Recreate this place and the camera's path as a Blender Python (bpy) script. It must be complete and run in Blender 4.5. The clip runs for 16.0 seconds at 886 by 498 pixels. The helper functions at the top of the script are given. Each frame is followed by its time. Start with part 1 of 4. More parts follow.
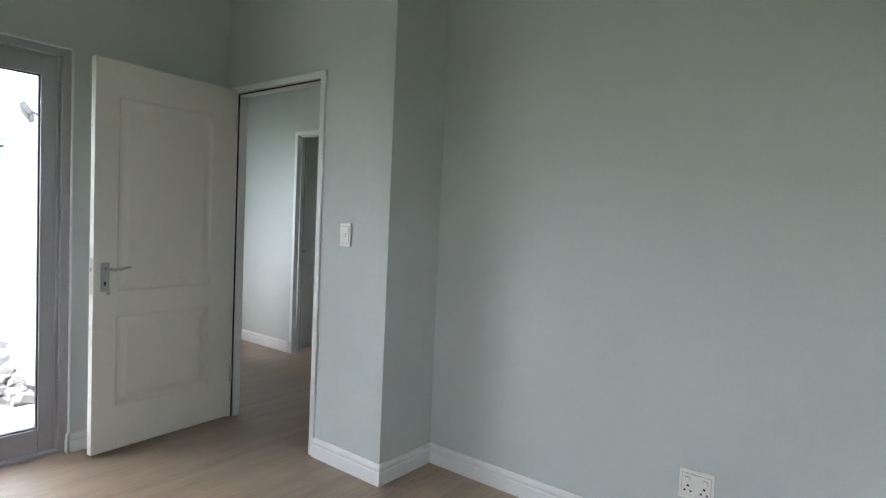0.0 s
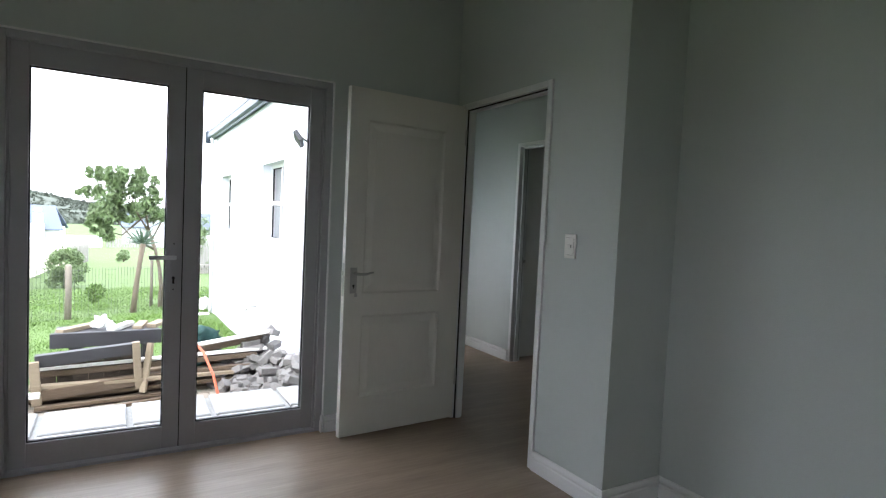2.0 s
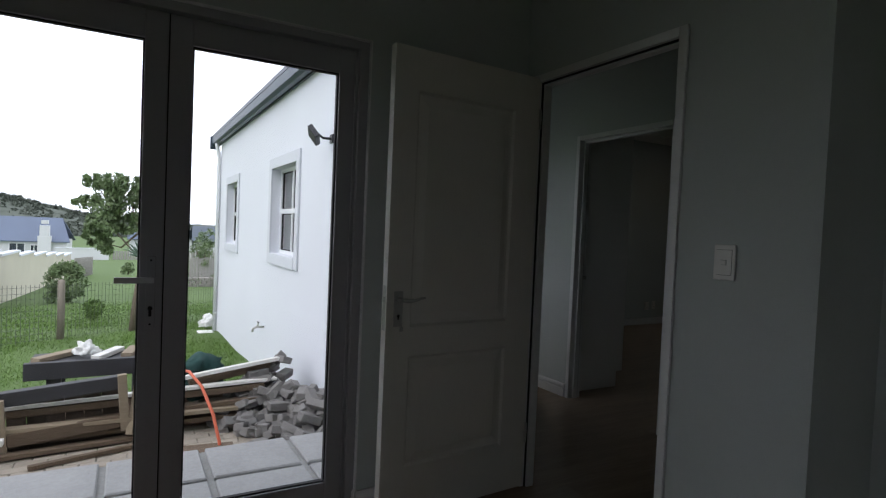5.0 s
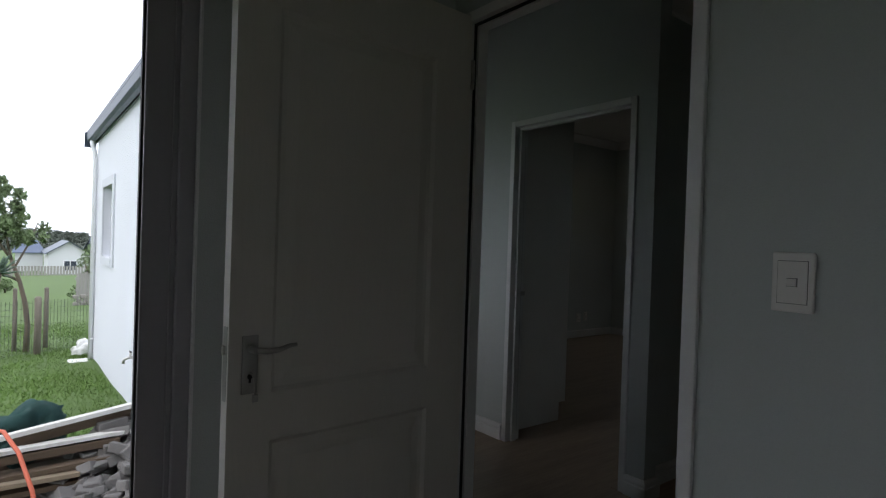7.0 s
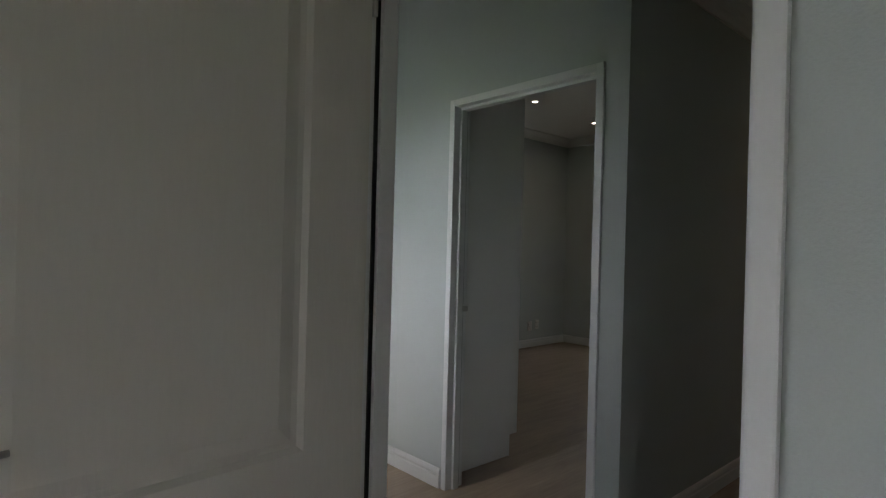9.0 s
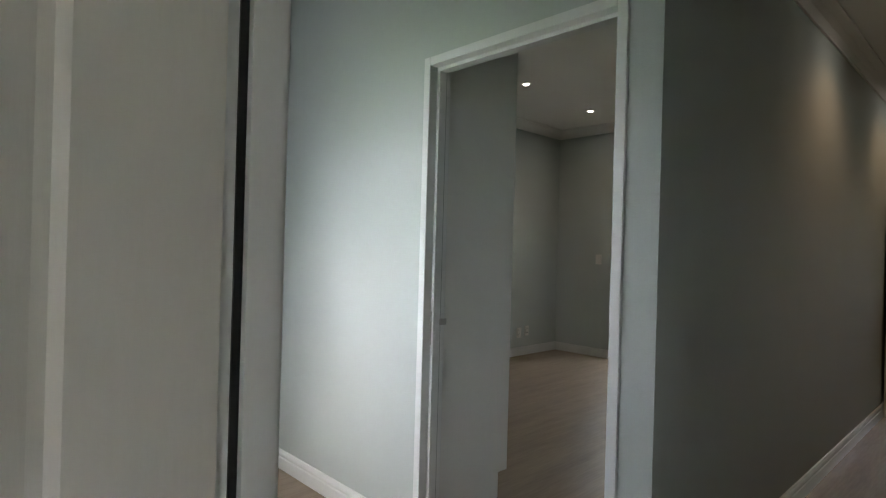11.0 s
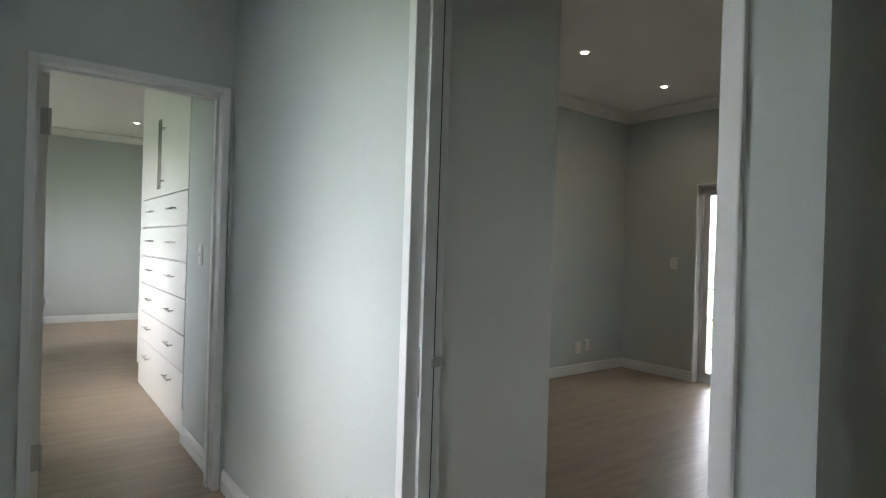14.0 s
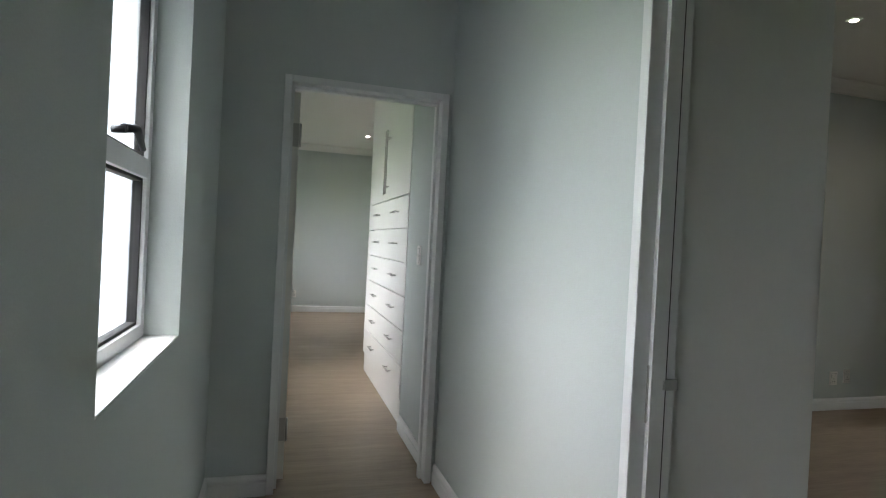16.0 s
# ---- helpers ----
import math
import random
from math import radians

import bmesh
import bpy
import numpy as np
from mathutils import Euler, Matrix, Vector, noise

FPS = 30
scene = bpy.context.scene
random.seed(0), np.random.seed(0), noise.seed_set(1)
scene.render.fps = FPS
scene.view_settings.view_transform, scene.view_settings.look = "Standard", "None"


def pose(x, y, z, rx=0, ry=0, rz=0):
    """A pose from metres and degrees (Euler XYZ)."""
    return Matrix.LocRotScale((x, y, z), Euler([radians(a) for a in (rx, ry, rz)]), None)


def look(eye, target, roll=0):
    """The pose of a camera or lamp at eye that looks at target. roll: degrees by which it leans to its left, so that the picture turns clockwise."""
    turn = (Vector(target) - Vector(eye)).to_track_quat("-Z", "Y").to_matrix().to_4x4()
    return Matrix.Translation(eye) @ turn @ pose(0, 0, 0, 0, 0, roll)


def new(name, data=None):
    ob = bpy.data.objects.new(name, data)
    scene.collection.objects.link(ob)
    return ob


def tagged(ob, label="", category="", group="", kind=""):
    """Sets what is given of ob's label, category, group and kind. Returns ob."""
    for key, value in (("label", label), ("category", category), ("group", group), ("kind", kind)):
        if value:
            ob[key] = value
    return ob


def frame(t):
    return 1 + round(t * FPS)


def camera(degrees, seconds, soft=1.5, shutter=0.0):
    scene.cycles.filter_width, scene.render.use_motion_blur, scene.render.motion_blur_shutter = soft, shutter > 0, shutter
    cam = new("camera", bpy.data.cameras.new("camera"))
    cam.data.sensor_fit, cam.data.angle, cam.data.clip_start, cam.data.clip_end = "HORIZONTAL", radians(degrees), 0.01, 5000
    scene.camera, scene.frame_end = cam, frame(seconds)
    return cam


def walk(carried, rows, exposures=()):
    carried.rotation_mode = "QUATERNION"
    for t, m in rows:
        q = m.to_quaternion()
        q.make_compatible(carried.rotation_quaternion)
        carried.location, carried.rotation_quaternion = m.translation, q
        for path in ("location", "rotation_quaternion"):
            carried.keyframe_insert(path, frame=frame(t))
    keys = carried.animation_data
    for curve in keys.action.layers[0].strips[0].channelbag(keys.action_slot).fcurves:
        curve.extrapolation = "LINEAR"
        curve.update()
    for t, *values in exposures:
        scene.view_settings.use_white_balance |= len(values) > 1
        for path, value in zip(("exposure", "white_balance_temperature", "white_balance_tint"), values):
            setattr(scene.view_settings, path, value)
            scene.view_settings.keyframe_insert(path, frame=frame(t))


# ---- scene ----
cam = camera(76.6, 16.0, soft=1.2)
EXPOSURES = [(0.0, 3.35, 6450, 11), (0.5, 3.15, 6450, 11), (1.0, 2.90, 6450, 11), (1.5, 2.62, 6450, 11), (2.0, 2.22, 6450, 11), (2.5, 1.92, 6450, 11), (3.0, 1.62, 6450, 11), (3.2, 1.52, 6450, 11), (5.3, 0.26, 6450, 12), (5.5, 0.21, 6450, 12), (6.0, 0.36, 6450, 12), (7.0, 0.55, 6450, 12), (8.0, 1.40, 6700, 13), (8.5, 1.89, 6700, 13), (9.0, 2.37, 6700, 13), (9.2, 2.48, 6700, 10.5), (11.3, 3.60, 6700, 10.5), (12.5, 3.68, 6700, 10.5), (14.0, 3.61, 6700, 10.5), (16.0, 3.31, 6700, 10.5)]
PATH = [
    (0, (-1.944, -3.286, 1.298), (-0.372, -2.055, 1.199), 2.6),
    (0.5, (-1.928, -3.26, 1.299), (-0.534, -1.831, 1.194), 2.6),
    (1, (-1.938, -3.236, 1.299), (-0.709, -1.662, 1.193), 2.6),
    (1.5, (-1.939, -3.222, 1.302), (-0.854, -1.545, 1.197), 2.7),
    (2, (-1.939, -3.211, 1.302), (-0.935, -1.485, 1.202), 2.7),
    (2.5, (-1.923, -3.152, 1.293), (-0.965, -1.399, 1.2), 2.7),
    (3, (-1.9, -2.998, 1.295), (-0.961, -1.235, 1.207), 2.6),
    (5.5, (-1.65, -2.13, 1.266), (-0.622, -0.415, 1.219), 2.4),
    (6, (-1.494, -1.945, 1.267), (-0.389, -0.279, 1.228), 2.1),
    (6.5, (-1.363, -1.771, 1.258), (-0.205, -0.141, 1.227), 2.1),
    (7, (-1.239, -1.598, 1.26), (-0.026, -0.008, 1.241), 1.9),
    (7.5, (-1.097, -1.477, 1.261), (0.187, 0.056, 1.249), 1.8),
    (8, (-0.938, -1.382, 1.249), (0.377, 0.125, 1.242), 1.8),
    (8.5, (-0.833, -1.287, 1.268), (0.493, 0.21, 1.259), 1.6),
    (9, (-0.727, -1.153, 1.277), (0.621, 0.325, 1.273), 1.5),
    (11.5, (-0.141, -0.658, 1.259), (1.241, 0.788, 1.26), 1.6),
    (12, (-0.019, -0.581, 1.264), (1.352, 0.876, 1.269), 1.6),
    (12.5, (0.094, -0.504, 1.251), (1.44, 0.975, 1.253), 1.6),
    (13, (0.214, -0.396, 1.263), (1.536, 1.104, 1.262), 1.7),
    (13.5, (0.334, -0.335, 1.26), (1.62, 1.196, 1.258), 1.8),
    (14, (0.431, -0.295, 1.28), (1.636, 1.301, 1.274), 1.8),
    (14.5, (0.464, -0.264, 1.287), (1.484, 1.457, 1.277), 2.1),
    (15, (0.472, -0.233, 1.287), (1.306, 1.585, 1.271), 2.5),
    (15.5, (0.458, -0.198, 1.275), (1.138, 1.683, 1.259), 2.7),
    (16, (0.45, -0.179, 1.272), (1.011, 1.741, 1.253), 2.9),
]
walk(cam, [(t, look(eye, target, roll)) for t, eye, target, roll in PATH], EXPOSURES)

# ---- world, sun, lamps ----
B_WATTS, C_WATTS, H_WATTS = 0.4, 0.5, 0.6
world = bpy.data.worlds.new("overcast sky")
scene.world = world
world.use_nodes = True
wn, wl = world.node_tree.nodes, world.node_tree.links
sky = wn.new("ShaderNodeTexSky")
sky.sky_type, sky.sun_disc = "NISHITA", False
sky.sun_elevation, sky.sun_rotation, sky.dust_density, sky.air_density = radians(48), radians(250), 4.0, 1.5
cloud = wn.new("ShaderNodeMix")
cloud.data_type = "RGBA"
cloud.inputs["Factor"].default_value = 0.88
wl.new(sky.outputs[0], cloud.inputs["A"])
cloud.inputs["B"].default_value = (11.25, 11.9, 13.25, 1)
wl.new(cloud.outputs["Result"], wn["Background"].inputs["Color"])
wn["Background"].inputs["Strength"].default_value = 0.12
sun_data = bpy.data.lights.new("sun", "SUN")
sun_data.energy, sun_data.angle, sun_data.color = 0.5, radians(60), (1.0, 0.97, 0.93)
sun = new("sun", sun_data)
sun.matrix_basis = look((-6, -3, 8), (0, 0, 0))

# ---- materials ----
def nodes_of(name):
    m = bpy.data.materials.new(name)
    m.use_nodes = True
    nt = m.node_tree
    return m, nt, nt.nodes["Principled BSDF"]


def mat(name, color, rough=0.6, metal=0.0, scale=6.0, vary=0.06, bump=0.05, fine=60.0, stretch=(1, 1, 1), rand=0.0, spec=0.5):
    """Colour varied at two scales by the place in the world, with fine relief; rand varies it from piece to piece."""
    m, nt, b = nodes_of(name)
    n, l = nt.nodes, nt.links
    b.inputs["Roughness"].default_value = rough
    b.inputs["Metallic"].default_value = metal
    b.inputs["Specular IOR Level"].default_value = spec
    geo = n.new("ShaderNodeNewGeometry")
    mp = n.new("ShaderNodeMapping")
    mp.inputs["Scale"].default_value = stretch
    l.new(geo.outputs["Position"], mp.inputs["Vector"])
    big, small = n.new("ShaderNodeTexNoise"), n.new("ShaderNodeTexNoise")
    for t, s, d in ((big, scale, 3), (small, fine, 4)):
        t.inputs["Scale"].default_value = s
        t.inputs["Detail"].default_value = d
        l.new(mp.outputs[0], t.inputs["Vector"])
    add = n.new("ShaderNodeMath")
    add.operation = "ADD"
    l.new(big.outputs["Fac"], add.inputs[0])
    l.new(small.outputs["Fac"], add.inputs[1])
    src = add.outputs[0]
    lo, hi = 0.6, 1.4
    if rand:
        info, mul = n.new("ShaderNodeObjectInfo"), n.new("ShaderNodeMath")
        mul.operation = "MULTIPLY_ADD"
        mul.inputs[1].default_value = rand
        l.new(info.outputs["Random"], mul.inputs[0])
        l.new(src, mul.inputs[2])
        src = mul.outputs[0]
        hi += rand
    rng = n.new("ShaderNodeMapRange")
    rng.inputs["From Min"].default_value, rng.inputs["From Max"].default_value = lo, hi
    rng.inputs["To Min"].default_value, rng.inputs["To Max"].default_value = 1 - vary, 1 + vary
    l.new(src, rng.inputs["Value"])
    mix = n.new("ShaderNodeVectorMath")
    mix.operation = "SCALE"
    mix.inputs[0].default_value = color
    l.new(rng.outputs[0], mix.inputs["Scale"])
    l.new(mix.outputs[0], b.inputs["Base Color"])
    if bump:
        bp = n.new("ShaderNodeBump")
        bp.inputs["Strength"].default_value = bump
        bp.inputs["Distance"].default_value = 0.01
        l.new(small.outputs["Fac"], bp.inputs["Height"])
        l.new(bp.outputs[0], b.inputs["Normal"])
    return m


def glowing(name, color, strength):
    m, nt, b = nodes_of(name)
    b.inputs["Emission Color"].default_value = (*color, 1)
    b.inputs["Emission Strength"].default_value = strength
    return m


def glass_mat(name):
    m, nt, b = nodes_of(name)
    b.inputs["Base Color"].default_value = (1, 1, 1, 1)
    b.inputs["Roughness"].default_value = 0.0
    b.inputs["Transmission Weight"].default_value = 1.0
    b.inputs["IOR"].default_value = 1.25
    return m


PAINT = mat("sage wall paint", (0.535, 0.578, 0.566), 0.8, scale=1.3, vary=0.03, bump=0.12, fine=220, spec=0.25)
CEIL = mat("ceiling paint", (0.82, 0.81, 0.79), 0.8, scale=1.5, vary=0.02, bump=0.05, fine=150)
TRIM = mat("white gloss trim", (0.76, 0.77, 0.77), 0.35, scale=3, vary=0.025, bump=0.03, fine=90)
LEAF = mat("white door paint", (0.75, 0.73, 0.68), 0.42, scale=3, vary=0.025, bump=0.06, fine=120, stretch=(1, 1, 0.12))
MELA = mat("white melamine", (0.76, 0.755, 0.73), 0.35, scale=2, vary=0.015, bump=0.0)
PLANK = mat("oak laminate", (0.33, 0.25, 0.185), 0.39, scale=3.2, vary=0.26, bump=0.02, fine=20, stretch=(0.3, 3.6, 1), rand=0.07)
ALU = mat("grey white aluminium", (0.42, 0.42, 0.45), 0.38, 0.25, scale=2, vary=0.03, bump=0.0)
WALU = mat("white aluminium", (0.72, 0.73, 0.75), 0.35, scale=2, vary=0.02, bump=0.0)
STEEL = mat("brushed steel", (0.5, 0.49, 0.47), 0.32, 1.0, scale=8, vary=0.06, bump=0.04, fine=200)
DARKM = mat("dark metal", (0.03, 0.03, 0.035), 0.45, 0.4, scale=8, vary=0.1, bump=0.0)
BLACK = mat("black rubber and gap shade", (0.012, 0.012, 0.013), 0.7, scale=8, vary=0.1, bump=0.0)
PLAST = mat("white plastic", (0.8, 0.79, 0.76), 0.3, scale=8, vary=0.015, bump=0.0)
RENDER = mat("white exterior plaster", (0.67, 0.69, 0.735), 0.85, scale=0.8, vary=0.04, bump=0.25, fine=90)
BAND = mat("grey plaster band", (0.58, 0.60, 0.64), 0.85, scale=1.5, vary=0.05, bump=0.25, fine=90)
SLATE = mat("slate blue roof metal", (0.045, 0.065, 0.09), 0.4, 0.2, scale=2, vary=0.15, bump=0.05)
ROOFB = mat("blue grey roof sheet", (0.10, 0.13, 0.19), 0.55, scale=0.5, vary=0.12, bump=0.1, fine=20)
GRASSG = mat("lawn soil", (0.08, 0.135, 0.032), 0.95, scale=0.5, vary=0.25, bump=0.5, fine=18)
BLADE = mat("grass blade", (0.125, 0.215, 0.045), 0.8, scale=0.9, vary=0.22, bump=0.0, fine=9)
PAVER = mat("concrete paver", (0.33, 0.33, 0.325), 0.85, scale=4, vary=0.16, bump=0.4, fine=45, rand=0.3)
GROUT = mat("dark mortar", (0.29, 0.29, 0.28), 0.95, scale=5, vary=0.2, bump=0.4, fine=60)
BRICK = mat("grey cement brick", (0.19, 0.182, 0.175), 0.9, scale=7, vary=0.22, bump=0.5, fine=60, rand=0.5)
PBRICK = mat("beige paving brick", (0.32, 0.28, 0.23), 0.9, scale=6, vary=0.2, bump=0.4, fine=60, rand=0.5)
WOOD = mat("weathered timber", (0.12, 0.085, 0.057), 0.85, scale=3, vary=0.3, bump=0.4, fine=30, stretch=(0.3, 2, 2), rand=0.5)
PALEW = mat("pale sawn timber", (0.27, 0.215, 0.15), 0.8, scale=3, vary=0.22, bump=0.3, fine=30, stretch=(0.3, 2, 2), rand=0.4)
# darker brown than WOOD, for the slats inside the pallet
DARKW = mat("dark brown timber", (0.05, 0.035, 0.024), 0.85, scale=3, vary=0.35, bump=0.4, fine=30, rand=0.5)
WHITEW = mat("white painted board", (0.66, 0.65, 0.62), 0.7, scale=5, vary=0.15, bump=0.2, fine=30)
BLACKW = mat("tarred dark timber", (0.035, 0.035, 0.04), 0.6, scale=4, vary=0.3, bump=0.2, fine=30)
CLOTH = mat("dark green shade net", (0.012, 0.05, 0.045), 0.9, scale=9, vary=0.35, bump=0.6, fine=120)
HOSE = mat("orange hose rubber", (0.55, 0.11, 0.05), 0.5, scale=9, vary=0.1, bump=0.0)
BAG = mat("white plastic bag", (0.75, 0.75, 0.73), 0.5, scale=14, vary=0.06, bump=0.3)
POST = mat("grey fence post", (0.2, 0.175, 0.14), 0.9, scale=6, vary=0.3, bump=0.5, fine=40, stretch=(3, 3, 0.3))
WIRE = mat("galvanised wire and seam shade", (0.12, 0.13, 0.12), 0.6, 0.5, scale=6, vary=0.1, bump=0.0)
CREAM = mat("cream plaster wall", (0.55, 0.52, 0.42), 0.9, scale=0.9, vary=0.08, bump=0.3, fine=40)
BARK = mat("tree bark", (0.15, 0.12, 0.09), 0.9, scale=6, vary=0.3, bump=0.6, fine=40)
LEAFG = mat("tree leaf", (0.14, 0.2, 0.085), 0.55, scale=3, vary=0.45, bump=0.0, fine=14)
ALOEG = mat("aloe leaf", (0.09, 0.14, 0.10), 0.55, scale=6, vary=0.25, bump=0.0)
HILL = mat("wooded hill", (0.075, 0.09, 0.07), 1.0, scale=0.06, vary=0.25, bump=0.0, fine=0.6)
STONE = mat("field stone", (0.28, 0.26, 0.24), 0.95, scale=3, vary=0.35, bump=0.6, fine=20)
FENCEW = mat("grey fence boards", (0.3, 0.29, 0.27), 0.9, scale=3, vary=0.2, bump=0.2, stretch=(4, 4, 0.3))
HOUSEW = mat("pale house plaster", (0.6, 0.61, 0.62), 0.9, scale=0.6, vary=0.05, bump=0.1)
DARKG = mat("dark window glass", (0.05, 0.06, 0.08), 0.08, scale=2, vary=0.05, bump=0.0)
GLASS = glass_mat("clear glass")
LAMP = glowing("downlight glow", (1.0, 0.93, 0.82), 14.0)


# ---- mesh helpers ----
def box(bm, x0, x1, y0, y1, z0, z1, bev=0.0, m=None):
    vs = [bm.verts.new((x, y, z)) for z in (z0, z1) for x, y in ((x0, y0), (x1, y0), (x1, y1), (x0, y1))]
    fs = [bm.faces.new([vs[i] for i in f]) for f in ((3, 2, 1, 0), (4, 5, 6, 7), (0, 1, 5, 4), (1, 2, 6, 5), (2, 3, 7, 6), (3, 0, 4, 7))]
    if m is not None:
        bmesh.ops.transform(bm, matrix=m, verts=vs)
    if bev:
        bmesh.ops.bevel(bm, geom=list({e for f in fs for e in f.edges}), offset=bev, segments=2, affect="EDGES", profile=0.6)
    return vs


def tube(bm, pts, radii, n=8, cap=True):
    """A round sweep along the points; radii is one number or one for each point."""
    pts = [Vector(p) for p in pts]
    if isinstance(radii, (int, float)):
        radii = [radii] * len(pts)
    rings, up = [], None
    for i, p in enumerate(pts):
        d = (pts[min(i + 1, len(pts) - 1)] - pts[max(i - 1, 0)]).normalized()
        if up is None:
            up = d.orthogonal().normalized()
        up = (up - d * up.dot(d)).normalized()
        side = d.cross(up)
        rings.append([bm.verts.new(p + (up * math.cos(a) + side * math.sin(a)) * radii[i]) for a in (2 * math.pi * k / n for k in range(n))])
    for a, b in zip(rings, rings[1:]):
        for k in range(n):
            f = bm.faces.new((a[k], a[(k + 1) % n], b[(k + 1) % n], b[k]))
            f.smooth = True
    if cap:
        bm.faces.new(rings[0][::-1])
        bm.faces.new(rings[-1])


def mesh_of(bm, name, material):
    bmesh.ops.recalc_face_normals(bm, faces=bm.faces)
    me = bpy.data.meshes.new(name)
    bm.to_mesh(me)
    bm.free()
    me.materials.append(material)
    return me


def part(name, bm, material, parent=None, label=""):
    ob = new(name, mesh_of(bm, name, material))
    ob.parent = parent
    if label:
        tagged(ob, label)
    return ob


def boxes(name, material, parent, *sizes, bev=0.0, label=""):
    bm = bmesh.new()
    for s in sizes:
        box(bm, *s, bev=bev)
    return part(name, bm, material, parent, label)


def thing(name, m, label, category, group="", kind=""):
    ob = new(name)
    ob.empty_display_size = 0.1
    ob.matrix_basis = m
    return tagged(ob, label, category, group, kind)


def structure(name, material, label, category, *sizes, bev=0.0):
    return tagged(boxes(name, material, None, *sizes, bev=bev), label, category, kind="structure")


def wall_with_holes(name, axis, a0, a1, t0, t1, z0, z1, holes, label, material=None):
    """A wall along x or y from a0 to a1, thick from t0 to t1, with openings (from, to, bottom, top)."""
    bm = bmesh.new()

    def piece(p, q, lo, hi):
        if q - p > 1e-4 and hi - lo > 1e-4:
            box(bm, *((p, q, t0, t1) if axis == "x" else (t0, t1, p, q)), lo, hi)

    at = a0
    for p, q, lo, hi in sorted(holes):
        piece(at, p, z0, z1)
        piece(p, q, z0, lo)
        piece(p, q, hi, z1)
        at = q
    piece(at, a1, z0, z1)
    return tagged(part(name, bm, material or PAINT), label, "wall", kind="structure")


BASE_PROFILE = [(0, 0), (0.018, 0), (0.018, 0.062), (0.0135, 0.068), (0.0135, 0.074), (0.0165, 0.079), (0.0145, 0.09), (0.008, 0.1), (0, 0.102)]
CORNICE_PROFILE = [(0, -0.1), (0.012, -0.1), (0.014, -0.085), (0.03, -0.055), (0.055, -0.03), (0.085, -0.014), (0.1, -0.012), (0.1, 0), (0, 0)]


def run_profile(name, profile, p, q, normal, z, label, category, material, ends=(0, 0)):
    """A moulding from p to q along a wall whose face looks along normal; ends: 1 mitres outwards, -1 inwards."""
    bm = bmesh.new()
    p, q, n = Vector((*p, z)), Vector((*q, z)), Vector((*normal, 0))
    d = (q - p).normalized()
    rings = []
    for at, s in ((p, -ends[0]), (q, ends[1])):
        rings.append([bm.verts.new(at + n * u + Vector((0, 0, v)) + d * s * u) for u, v in profile])
    k = len(profile)
    for i in range(k):
        bm.faces.new((rings[0][i], rings[0][(i + 1) % k], rings[1][(i + 1) % k], rings[1][i]))
    bm.faces.new(rings[0])
    bm.faces.new(rings[1][::-1])
    return tagged(part(name, bm, material), label, category, kind="structure")


def skirting(p, q, normal, ends=(0, 0)):
    return run_profile("baseboard", BASE_PROFILE, p, q, normal, 0, "white moulded skirting board along the wall foot", "baseboard", TRIM, ends)


def cornice(p, q, normal, z, ends=(0, 0)):
    return run_profile("trim", CORNICE_PROFILE, p, q, normal, z, "white coved cornice under the ceiling", "cornice", CEIL, ends)


# ---- the rooms ----
TOP = 2.95
floor = structure("floor", PLANK, "oak-look laminate plank floor with a satin sheen", "floor", (-4.6, 6.4, -6.1, -1.43, -0.15, -0.003), (-4.6, 6.4, -1.43, 0.27, -0.15, -0.003), (0.02, 9.1, 0.27, 9.7, -0.15, -0.003), (6.4, 9.1, -3, 0.27, -0.15, -0.003))
wall_with_holes("wall_glazed", "x", -4.7, 0, 0, 0.27, -0.6, TOP, [(-2.43, -0.85, -0.02, 2.083)], "sage green wall with a wide opening for the glazed doors")
wall_with_holes("wall_door", "y", -1.43, 0.27, 0, 0.065, -0.02, TOP, [(-0.941, -0.062, -0.02, 2.06)], "sage green wall with the bedroom doorway")
wall_with_holes("wall_recess", "y", -6.1, -1.43, 0.387, 0.5, -0.02, TOP, [], "plain sage green recessed wall")
wall_with_holes("wall_corridor_south", "x", 0.065, 6.4, -1.43, -1.3, -0.02, TOP, [], "sage green corridor wall")
wall_with_holes("wall_west", "y", -6.2, 0, -4.7, -4.5, -0.02, TOP, [(-5.0, -3.4, 0.9, 2.1)], "sage green wall with a wide window")
structure("wall_south", PAINT, "plain sage green wall", "wall", (-4.5, 0.5, -6.2, -6.0, -0.02, TOP))
wing_holes = [(0.905, 1.742, 0.937, 2.07), (3.93, 5.14, 0.9, 1.98), (7.72, 8.81, 0.89, 1.97)]
wall_with_holes("wall_wing_inner", "y", 0.27, 9.87, 0.0, 0.16, -0.2, TOP, wing_holes, "sage green passage wall with a deep window reveal")
wall_with_holes("wall_wing_outer", "y", 0.27, 9.87, -0.12, 0.0, -2.4, TOP, wing_holes, "white plastered outside wall of the house wing", RENDER)
wall_with_holes("wall_passage", "y", 0.0, 2.8, 1.298, 1.398, -0.02, TOP, [(0.108, 1.037, -0.02, 2.056)], "sage green passage wall with a doorway")
wall_with_holes("wall_passage_end", "x", 0.16, 1.298, 2.675, 2.8, -0.02, TOP, [(0.441, 1.284, -0.02, 2.058)], "sage green end wall with a doorway")
structure("wall_beside_cupboard", PAINT, "sage green wall beside the built-in cupboard", "wall", (1.285, 1.398, 2.8, 3.538, -0.02, TOP))
structure("wall_between_rooms", PAINT, "sage green wall between two bedrooms", "wall", (1.398, 6.1, 3.53, 3.65, -0.02, TOP))
